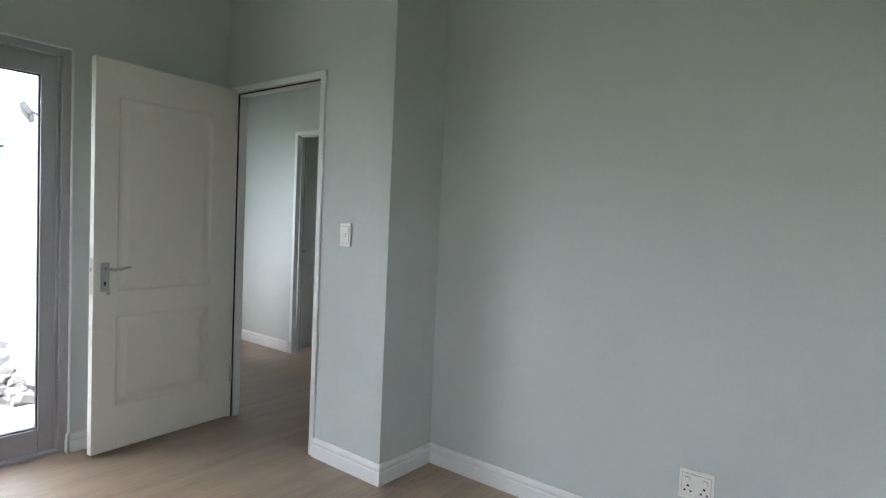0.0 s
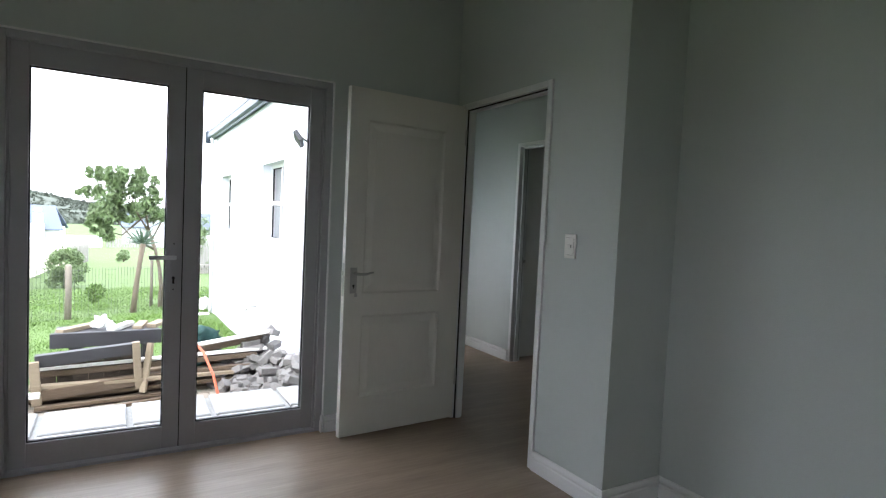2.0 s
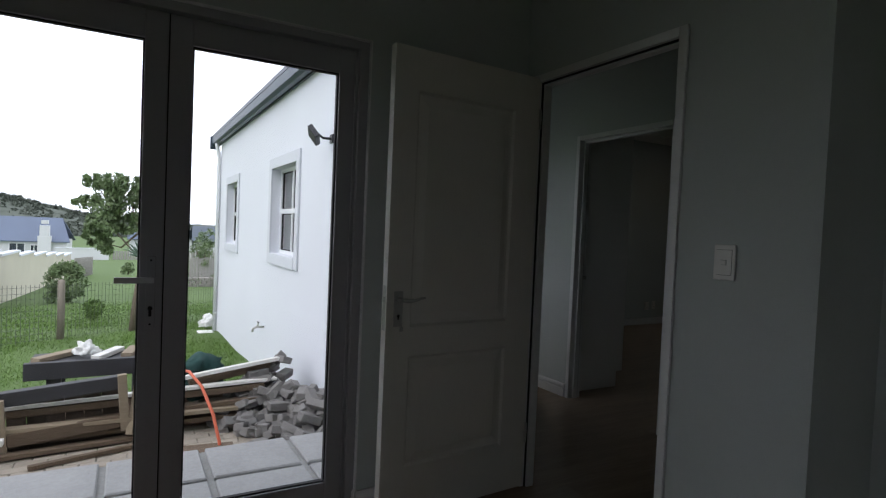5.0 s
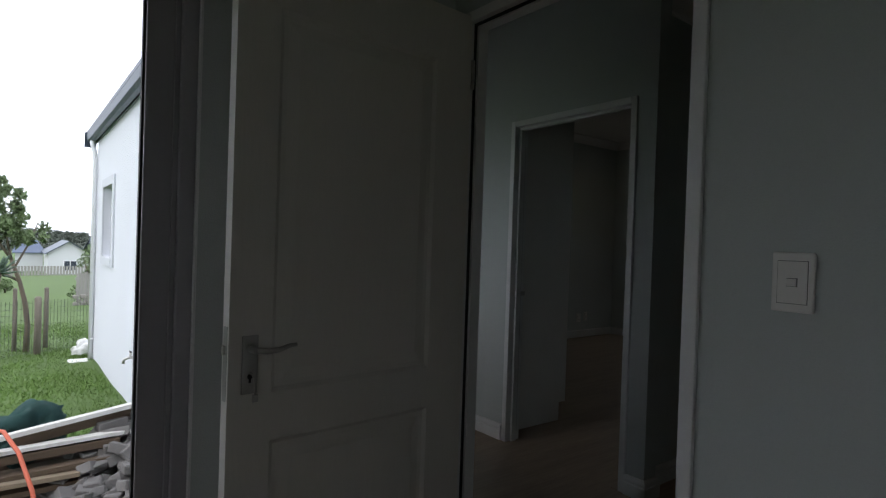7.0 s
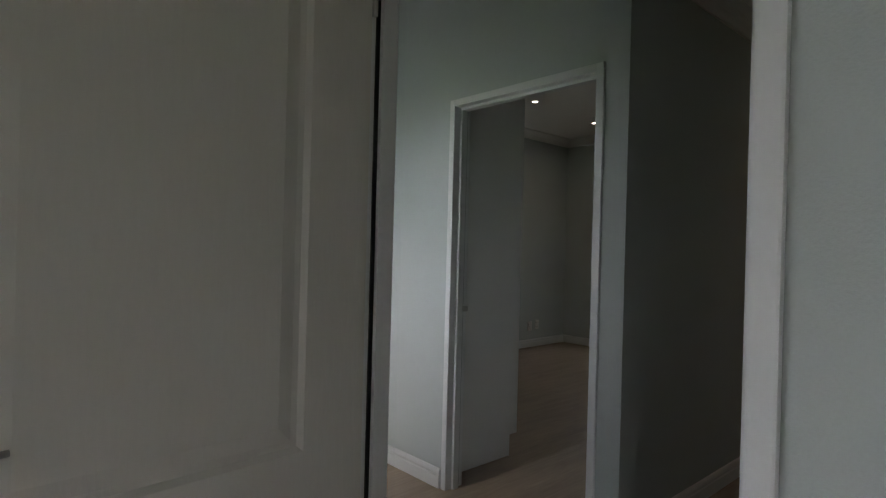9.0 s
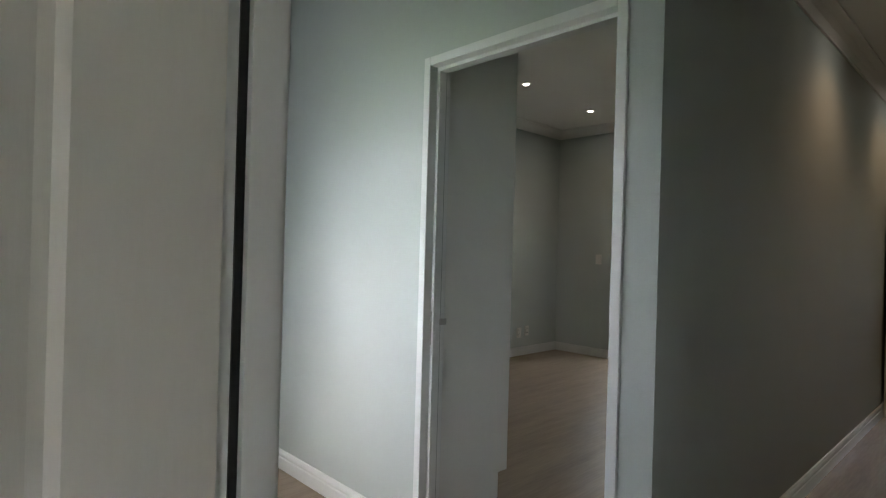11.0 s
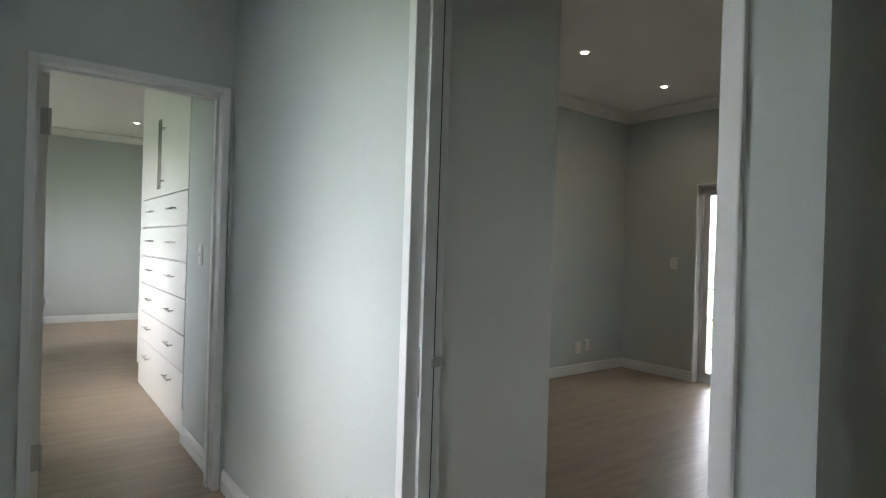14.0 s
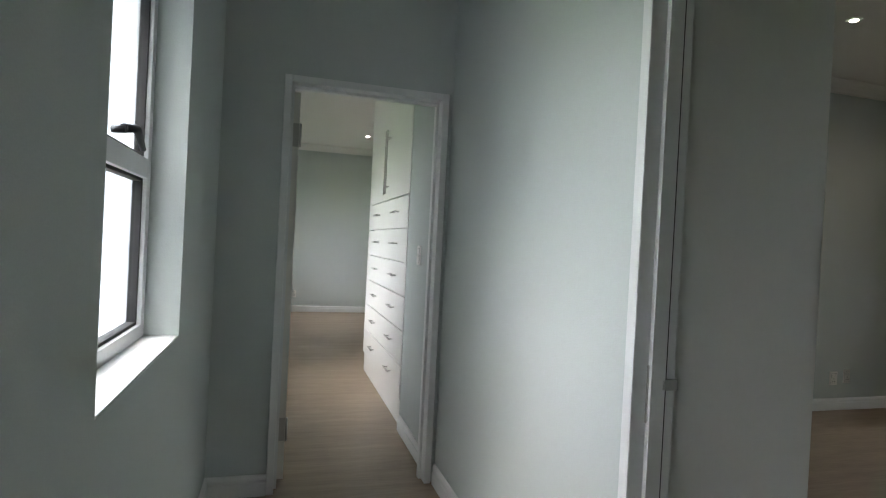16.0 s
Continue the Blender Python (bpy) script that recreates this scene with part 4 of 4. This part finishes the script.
FX = ((-4.6, 8.1), (-2.74, 9.6), (-0.88, 11.1), (1.0, 12.6))
for x, y in FX:
    post(x, y, 1.05)
post(-0.72, 12.0, 1.2, 0.042)
post(-1.22, 11.8, 1.2, 0.038)
bm = bmesh.new()
(xa, ya), (xb, yb) = FX[0], FX[-1]
n = 100
for k in range(n + 1):
    u = k / n
    x, y = xa + (xb - xa) * u, ya + (yb - ya) * u
    z = ground_z(y)
    box(bm, x - 0.0032, x + 0.0032, y - 0.002, y + 0.002, z + 0.02, z + 1.0)
for h in [0.05 + 0.1 * i for i in range(10)]:
    tube(bm, [(x, y, ground_z(y) + h) for x, y in [(xa + (xb - xa) * i / 12, ya + (yb - ya) * i / 12) for i in range(13)]], 0.004, 4, cap=False)
tagged(part("wire_fence", bm, WIRE), "thin wire mesh fence across the lawn", "fence")

bw = thing("boundary_wall", pose(0, 0, 0), "cream plastered boundary wall stepping down the slope", "garden wall")
top = 0.14
for k in range(9):
    y0, y1 = 10.5 + 2.6 * k, 13.1 + 2.6 * k
    x0, x1 = -5.2 + 0.04 * (y0 - 12), -5.2 + 0.04 * (y1 - 12)
    bm = bmesh.new()
    z = top - 0.155 * max(0, k - 2)
    vs = box(bm, 0, 1, 0, y1 - y0, 0, 1)
    for v, (vx, vy, vz) in zip(vs, [(x, y, zz) for zz in (ground_z(y1) - 0.3, z) for x, y in ((x0 - 0.15, y0), (x0, y0), (x1, y1), (x1 - 0.15, y1))]):
        v.co = (vx, vy, vz)
    seg = part("wall_panel", bm, CREAM, bw)
    bm = bmesh.new()
    vs = box(bm, 0, 1, 0, 1, 0, 1)
    for v, (vx, vy, vz) in zip(vs, [(x, y, zz) for zz in (z, z + 0.07) for x, y in ((x0 - 0.19, y0), (x0 + 0.04, y0), (x1 + 0.04, y1), (x1 - 0.19, y1))]):
        v.co = (vx, vy, vz)
    part("coping", bm, RENDER, bw, "white coping")


def leaves(bm, centre, radius, count, size, r, squash=1.0):
    c = Vector(centre)
    for i in range(count):
        d = Vector((r.gauss(0, 1), r.gauss(0, 1), r.gauss(0, 1))).normalized() * radius * (0.35 + 0.65 * r.random())
        p = c + Vector((d.x, d.y, d.z * squash))
        q = Euler((r.uniform(0, 6.3), r.uniform(-0.9, 0.9), r.uniform(0, 6.3))).to_matrix()
        s = size * r.uniform(0.6, 1.25)
        bm.faces.new([bm.verts.new(p + q @ Vector(v) * s) for v in ((0, -1, 0), (0.42, 0, 0.12), (0, 1.1, -0.1), (-0.42, 0, 0.12))])


def leafy_tree(name, base, trunk, limbs, clumps, size, per, label, seed):
    t = thing(name, Matrix.Translation(base), label, "tree")
    bm = bmesh.new()
    tube(bm, trunk, [0.055 - 0.025 * i / (len(trunk) - 1) for i in range(len(trunk))], 9)
    part("trunk", bm, BARK, t)
    for l in limbs:
        bm = bmesh.new()
        tube(bm, l, [0.028 - 0.02 * i / (len(l) - 1) for i in range(len(l))], 6)
        part("limb", bm, BARK, t)
    r = random.Random(seed)
    bm = bmesh.new()
    for x, y, z, rad in clumps:
        for k in range(7):
            o = Vector((r.gauss(0, 1), r.gauss(0, 1), r.gauss(0, 0.8))) * rad * 0.55
            leaves(bm, Vector((x, y, z)) + o, rad * 0.42, per, size, r)
    part("crown", bm, LEAFG, t)
    return t


tz = ground_z(11.6)
clumps = [(-1.3, 0.1, 3.25, 0.2), (-1.1, -0.1, 2.75, 0.34), (-1.18, 0.2, 2.3, 0.22), (-0.75, 0.1, 2.95, 0.36), (-0.5, -0.2, 3.2, 0.3), (-0.2, 0.1, 2.95, 0.34), (-0.05, 0.2, 3.3, 0.2), (0.15, 0.0, 2.7, 0.32), (-1.62, 0.1, 2.92, 0.12), (0.45, 0.1, 2.9, 0.3), (0.62, -0.1, 2.5, 0.26), (-0.95, -0.1, 3.12, 0.24), (-0.5, 0.15, 2.65, 0.26), (-1.0, 0.1, 2.15, 0.24), (-0.75, -0.1, 2.45, 0.26), (-1.25, -0.1, 2.5, 0.24), (-0.35, 0.1, 3.1, 0.3), (-0.95, 0.15, 2.9, 0.3)]
trunk = [(0, 0, -0.1), (0.02, 0, 0.5), (-0.03, 0.02, 0.95), (-0.12, 0, 1.35), (-0.25, 0, 1.75)]
limbs = [[trunk[3], (-0.4, 0.05, 2.1), (-0.8, 0.0, 2.4), (-1.1, -0.05, 2.6)], [trunk[4], (-0.3, -0.05, 2.6), (-0.5, -0.1, 3.0)], [trunk[4], (-0.05, 0.05, 2.6), (0.1, 0.05, 2.9)], [trunk[3], (0.15, 0.0, 2.1), (0.45, 0.0, 2.5), (0.6, 0, 2.8)], [(-0.4, 0.05, 2.1), (-0.7, 0.1, 2.15), (-1.0, 0.15, 2.2)], [(-0.8, 0, 2.4), (-1.0, 0.1, 2.9), (-1.3, 0.1, 3.2)]]
clumps = [(0.73 * x - 0.4, y, 1.62 + 1.25 * (z - 2.1), c) for x, y, z, c in clumps]
limbs = [[l[0]] + [(0.73 * x - 0.3, y, 1.62 + 1.2 * (z - 2.1)) for x, y, z in l[1:]] for l in limbs]
leafy_tree("garden_tree", (-1.04, 11.6, tz), trunk, limbs, clumps, 0.056, 66, "young leafy green tree behind the wire fence", 21)

al = thing("tree_aloe", pose(-1.63, 10.4, ground_z(10.4)), "leaning tree aloe with one spiky grey-green rosette", "aloe")
bm = bmesh.new()
tube(bm, [(0, 0, -0.1), (0.04, 0, 0.45), (0.1, 0, 0.98), (0.17, 0, 1.5)], [0.065, 0.055, 0.05, 0.06], 10)
part("stem", bm, BARK, al)
r = random.Random(3)
for k in range(34):
    a, e, L = k * 2.4, r.uniform(-0.35, 1.25), r.uniform(0.26, 0.4)
    d = Vector((math.cos(a) * math.cos(e), math.sin(a) * math.cos(e), math.sin(e)))
    b0 = Vector((0.17, 0, 1.5))
    bm = bmesh.new()
    tube(bm, [b0, b0 + d * L * 0.4, b0 + d * L * 0.75 + Vector((0, 0, 0.02)), b0 + d * L], [0.022, 0.02, 0.012, 0.002], 5)
    part("aloe_leaf", bm, ALOEG, al)


def bush(base, w, h, label, seed, per=110, size=0.06, material=LEAFG):
    t = thing("bush", Matrix.Translation(base), label, "bush")
    r = random.Random(seed)
    bm = bmesh.new()
    for k in range(34):
        a, rr, z = r.uniform(0, 6.28), w * r.random() ** 0.6, r.random()
        k2 = math.sqrt(max(0.05, 1 - (z - 0.35) ** 2 / 0.5))
        leaves(bm, (math.cos(a) * rr * k2, math.sin(a) * rr * k2, h * (0.12 + 0.8 * z)), 0.2 * w + 0.06, per, size, r)
    part("foliage", bm, material, t)
    bm = bmesh.new()
    for k in range(5):
        a = k * 1.26
        tube(bm, [(0, 0, -0.05), (0.2 * w * math.cos(a), 0.2 * w * math.sin(a), h * 0.4), (0.5 * w * math.cos(a), 0.5 * w * math.sin(a), h * 0.7)], [0.03, 0.02, 0.01], 5)
    part("stems", bm, BARK, t)


bush((-3.3, 18.4, ground_z(18.4)), 0.68, 1.3, "round dark green bush beside the cream wall", 5)
bush((-2.38, 13.2, ground_z(13.2)), 0.2, 0.45, "small tuft of tall grass on the lawn", 6, 40, 0.045, BLADE)
bush((1.35, 25.8, ground_z(25.8)), 0.8, 2.7, "leafy green shrub behind the wing corner", 7, 60, 0.07)
bush((-1.6, 35.0, ground_z(35)), 0.35, 0.7, "small sapling on the field", 8, 20, 0.07)

sw = thing("stone_wall", pose(1.15, 24.6, ground_z(24.6)), "low dry stone wall under a timber fence", "garden wall")
r = random.Random(9)
for row in range(3):
    for k in range(12):
        bm = bmesh.new()
        box(bm, 0, r.uniform(0.19, 0.25), -0.1, 0.1 + r.uniform(-0.03, 0.03), 0, r.uniform(0.13, 0.16), bev=0.03)
        o = part("stone", bm, STONE, sw)
        o.location = (-0.55 + k * 0.24 + 0.1 * (row % 2), r.uniform(-0.03, 0.03), row * 0.14)
sf = thing("timber_fence", pose(0.95, 25.2, ground_z(25.2)), "grey upright board fence behind the wing", "fence")
for k in range(24):
    boxes("board", FENCEW, sf, (-0.2 + k * 0.13, -0.08 + k * 0.13, 0, 0.02, 0.3, 1.25 + 0.03 * ((k * 7) % 3)))
boxes("rail", FENCEW, sf, (-0.25, 3.0, 0.02, 0.06, 0.55, 0.62), (-0.25, 3.0, 0.02, 0.06, 1.0, 1.07))

ff = thing("field_fence", pose(0, 0, 0), "grey paling fence at the end of the field", "fence")
for k in range(60):
    x = -3.2 + k * 0.32
    z = ground_z(82)
    boxes("paling", FENCEW, ff, (x, x + 0.24, 82, 82.05, z, z + 1.15))
lw = thing("low_wall", pose(0, 0, 0), "low white garden wall across the field", "garden wall")
boxes("wall_body", HOUSEW, lw, (-9.2, -3.6, 80, 80.2, ground_z(80) - 0.2, -2.75))
boxes("coping", RENDER, lw, (-9.25, -3.55, 79.95, 80.25, -2.75, -2.65))
side = thing("side_paling", pose(0, 0, 0), "short grey paling fence beside the cream wall", "fence")
for k in range(8):
    y = 32.2 + 0.42 * k
    boxes("board", FENCEW, side, (-4.05 + 0.05 * k, -3.72 + 0.05 * k, y, y + 0.05, ground_z(y), ground_z(y) + 1.0))


def house(name, x0, x1, y0, y1, zb, ze, zr, axis, roofm, label, overhang=0.4):
    h = thing(name, pose(0, 0, 0), label, "house")
    bm = bmesh.new()
    box(bm, x0, x1, y0, y1, zb, ze)
    if axis == "y":
        xm = (x0 + x1) / 2
        for y in (y0, y1):
            bm.faces.new([bm.verts.new(v) for v in ((x0, y, ze), (x1, y, ze), (xm, y, zr))])
    part("wall", bm, HOUSEW, h)
    bm = bmesh.new()
    o, t = overhang, 0.12
    if axis == "y":
        xm = (x0 + x1) / 2
        s = (zr - ze) / (xm - x0)
        for xa in (x0 - o, x1 + o):
            vs = [bm.verts.new(v) for v in ((xa, y0 - o, ze - o * s), (xm, y0 - o, zr), (xm, y1, zr), (xa, y1, ze - o * s), (xa, y0 - o, ze - o * s + t), (xm, y0 - o, zr + t), (xm, y1, zr + t), (xa, y1, ze - o * s + t))]
            for f in ((0, 1, 2, 3), (4, 5, 6, 7), (0, 1, 5, 4), (1, 2, 6, 5), (2, 3, 7, 6), (3, 0, 4, 7)):
                bm.faces.new([vs[i] for i in f])
    else:
        ym = (y0 + y1) / 2
        s = (zr - ze) / (ym - y0)
        for ya in (y0 - o, y1 + o):
            vs = [bm.verts.new(v) for v in ((x0 - o, ya, ze - o * s), (x0 + 0.2, ym, zr), (x1 - 0.9, ym, zr), (x1 + o, ya, ze - o * s), (x0 - o, ya, ze - o * s + t), (x0 + 0.2, ym, zr + t), (x1 - 0.9, ym, zr + t), (x1 + o, ya, ze - o * s + t))]
            for f in ((0, 1, 2, 3), (4, 5, 6, 7), (0, 1, 5, 4), (1, 2, 6, 5), (2, 3, 7, 6), (3, 0, 4, 7)):
                bm.faces.new([vs[i] for i in f])
    part("roof", bm, roofm, h)
    return h


def house_window(h, x0, x1, y, z0, z1):
    w = boxes("window", WALU, h, (x0, x0 + 0.12, y - 0.08, y, z0, z1), (x1 - 0.12, x1, y - 0.08, y, z0, z1), (x0 + 0.12, x1 - 0.12, y - 0.08, y, z1 - 0.12, z1), (x0 + 0.12, x1 - 0.12, y - 0.08, y, z0, z0 + 0.12), ((x0 + x1) / 2 - 0.05, (x0 + x1) / 2 + 0.05, y - 0.07, y - 0.03, z0 + 0.12, z1 - 0.12))
    boxes("pane", DARKG, w, (x0 + 0.12, x1 - 0.12, y - 0.03, y - 0.01, z0 + 0.12, z1 - 0.12))


h1 = house("neighbour_house", -26, -8.8, 90, 99, -5.2, -2.2, 0.75, "x", ROOFB, "pale house with a blue-grey roof and a chimney")
house_window(h1, -15.2, -13.4, 90, -3.9, -2.6)
house_window(h1, -12.9, -12.0, 90, -3.9, -2.8)
ch = boxes("chimney", HOUSEW, h1, (-12.0, -10.5, 89.0, 90.2, -5.2, -1.6), (-11.8, -10.7, 89.1, 90.1, -1.6, -0.2), (-11.65, -10.85, 89.2, 90.0, 0.0, 0.5), bev=0.05)
h2 = house("neighbour_house", 2.3, 6.9, 90, 104, -5.2, -1.7, -0.2, "y", SLATE, "white gabled house with a dark roof")
house_window(h2, 4.0, 5.6, 90, -4.2, -2.7)
h3 = house("neighbour_house", -1.2, 2.2, 104, 110, -5.6, -2.0, -0.1, "x", ROOFB, "small grey-roofed house beyond the field")
h4 = house("neighbour_house", 7.6, 22, 94, 104, -5.2, -1.9, 0.3, "x", SLATE, "long house with a dark slate roof")

# wooded hill
bm = bmesh.new()
rows = []
for j, (y, k) in enumerate(((240, 0.0), (300, 0.55), (360, 0.9), (420, 1.0), (520, 0.6))):
    row = []
    for i in range(90):
        x = -260 + i * 5.2
        prof = 14.0 * math.exp(-((x + 130) / 95) ** 2) + 5.8 * math.exp(-((x + 60) / 26) ** 2) + 2.2 * math.exp(-((x - 60) / 120) ** 2)
        row.append(bm.verts.new((x, y, -8 + (prof + 4.5) * k + 1.4 * k * noise.noise((x * 0.07, y * 0.05, 0)) + 1.0 * k * noise.noise((x * 0.4, y * 0.3, 3)))))
    rows.append(row)
for a, b in zip(rows, rows[1:]):
    for i in range(len(a) - 1):
        f = bm.faces.new((a[i], a[i + 1], b[i + 1], b[i]))
tagged(part("backdrop", bm, HILL), "low wooded hills in the distance", "hill", kind="structure")
bm = bmesh.new()
r = random.Random(17)
for i in range(900):
    x = r.uniform(-130, 30)
    y = r.uniform(250, 390)
    k = min(1.0, (y - 240) / 130)
    prof = 14.0 * math.exp(-((x + 130) / 95) ** 2) + 5.8 * math.exp(-((x + 60) / 26) ** 2) + 2.2 * math.exp(-((x - 60) / 120) ** 2)
    leaves(bm, (x, y, -8 + (prof + 4.5) * k * 0.92 + 0.8), r.uniform(1.5, 3.2), 22, 1.2, r, 0.6)
tagged(part("far_woods", bm, HILL), "dark green trees covering the hill", "woods", kind="stuff")

# ---- laid pieces: paving, planks ----
tile_me = {}


def laid(name, parent, x0, x1, y0, y1, z, t, material, bev, tilt=0.0):
    key = (round(x1 - x0, 3), round(y1 - y0, 3), material.name)
    if key not in tile_me:
        bm = bmesh.new()
        sx, sy = key[0] / 2, key[1] / 2
        if bev:
            lo = [bm.verts.new((x, y, -t)) for x, y in ((-sx, -sy), (sx, -sy), (sx, sy), (-sx, sy))]
            mid = [bm.verts.new((x, y, -bev)) for x, y in ((-sx, -sy), (sx, -sy), (sx, sy), (-sx, sy))]
            hi = [bm.verts.new((x, y, 0)) for x, y in ((-sx + bev, -sy + bev), (sx - bev, -sy + bev), (sx - bev, sy - bev), (-sx + bev, sy - bev))]
            for a, b in ((lo, mid), (mid, hi)):
                for k in range(4):
                    bm.faces.new((a[k], a[(k + 1) % 4], b[(k + 1) % 4], b[k]))
            bm.faces.new(hi)
        else:
            box(bm, -sx, sx, -sy, sy, -t, 0)
        tile_me[key] = mesh_of(bm, name, material)
    ob = new(name, tile_me[key])
    ob.parent = parent
    ob.matrix_basis = pose((x0 + x1) / 2, (y0 + y1) / 2, z, tilt, 0, 0)
    return ob


for j, (y0, y1) in enumerate(((0.362, 0.825), (0.86, 1.29))):
    for k in range(9):
        x1 = -0.33 - 0.51 * (k - 1) - 0.008
        x0 = x1 - 0.474
        x1 = min(x1, -0.13)
        laid("paving_tile", step, x0, x1, y0, y1, -0.1, 0.04, PAVER, 0.008)
rp = random.Random(2)
for j in range(18):
    y = 1.3 + j * 0.106
    for k in range(21):
        x = -4.6 + k * 0.206 + 0.1 * (j % 2)
        if x + 0.2 > -0.2:
            continue
        laid("paving_brick", pavement, x, x + 0.2, y, y + 0.1, -0.577 + 0.006 * rp.random(), 0.04, PBRICK, 0.006)


def plank_floor(x0, x1, y0, y1):
    W, L = 0.192, 1.29
    for j in range(math.floor(y0 / W), math.ceil(y1 / W)):
        off = (j * 0.413) % 1 * L
        for i in range(math.floor((x0 - off) / L), math.ceil((x1 - off) / L)):
            a, b = max(x0, off + i * L), min(x1, off + (i + 1) * L)
            c, d = max(y0, j * W), min(y1, (j + 1) * W)
            if b - a > 0.01 and d - c > 0.005:
                laid("floor_plank", floor, a + 0.0001, b - 0.0001, c + 0.0001, d - 0.0001, 0.0, 0.0028, PLANK, 0.0003)


for r4 in ((-2.9, 0.0, -3.2, 0.085), (0.0, 0.387, -3.2, -1.43), (0.0, 1.298, -1.3, 2.675), (1.298, 6.25, -1.3, 0.08), (1.298, 5.95, 0.08, 3.53), (0.441, 1.285, 2.675, 3.54), (0.16, 0.441, 2.8, 3.54), (0.16, 2.3, 3.54, 9.6)):
    plank_floor(*r4)
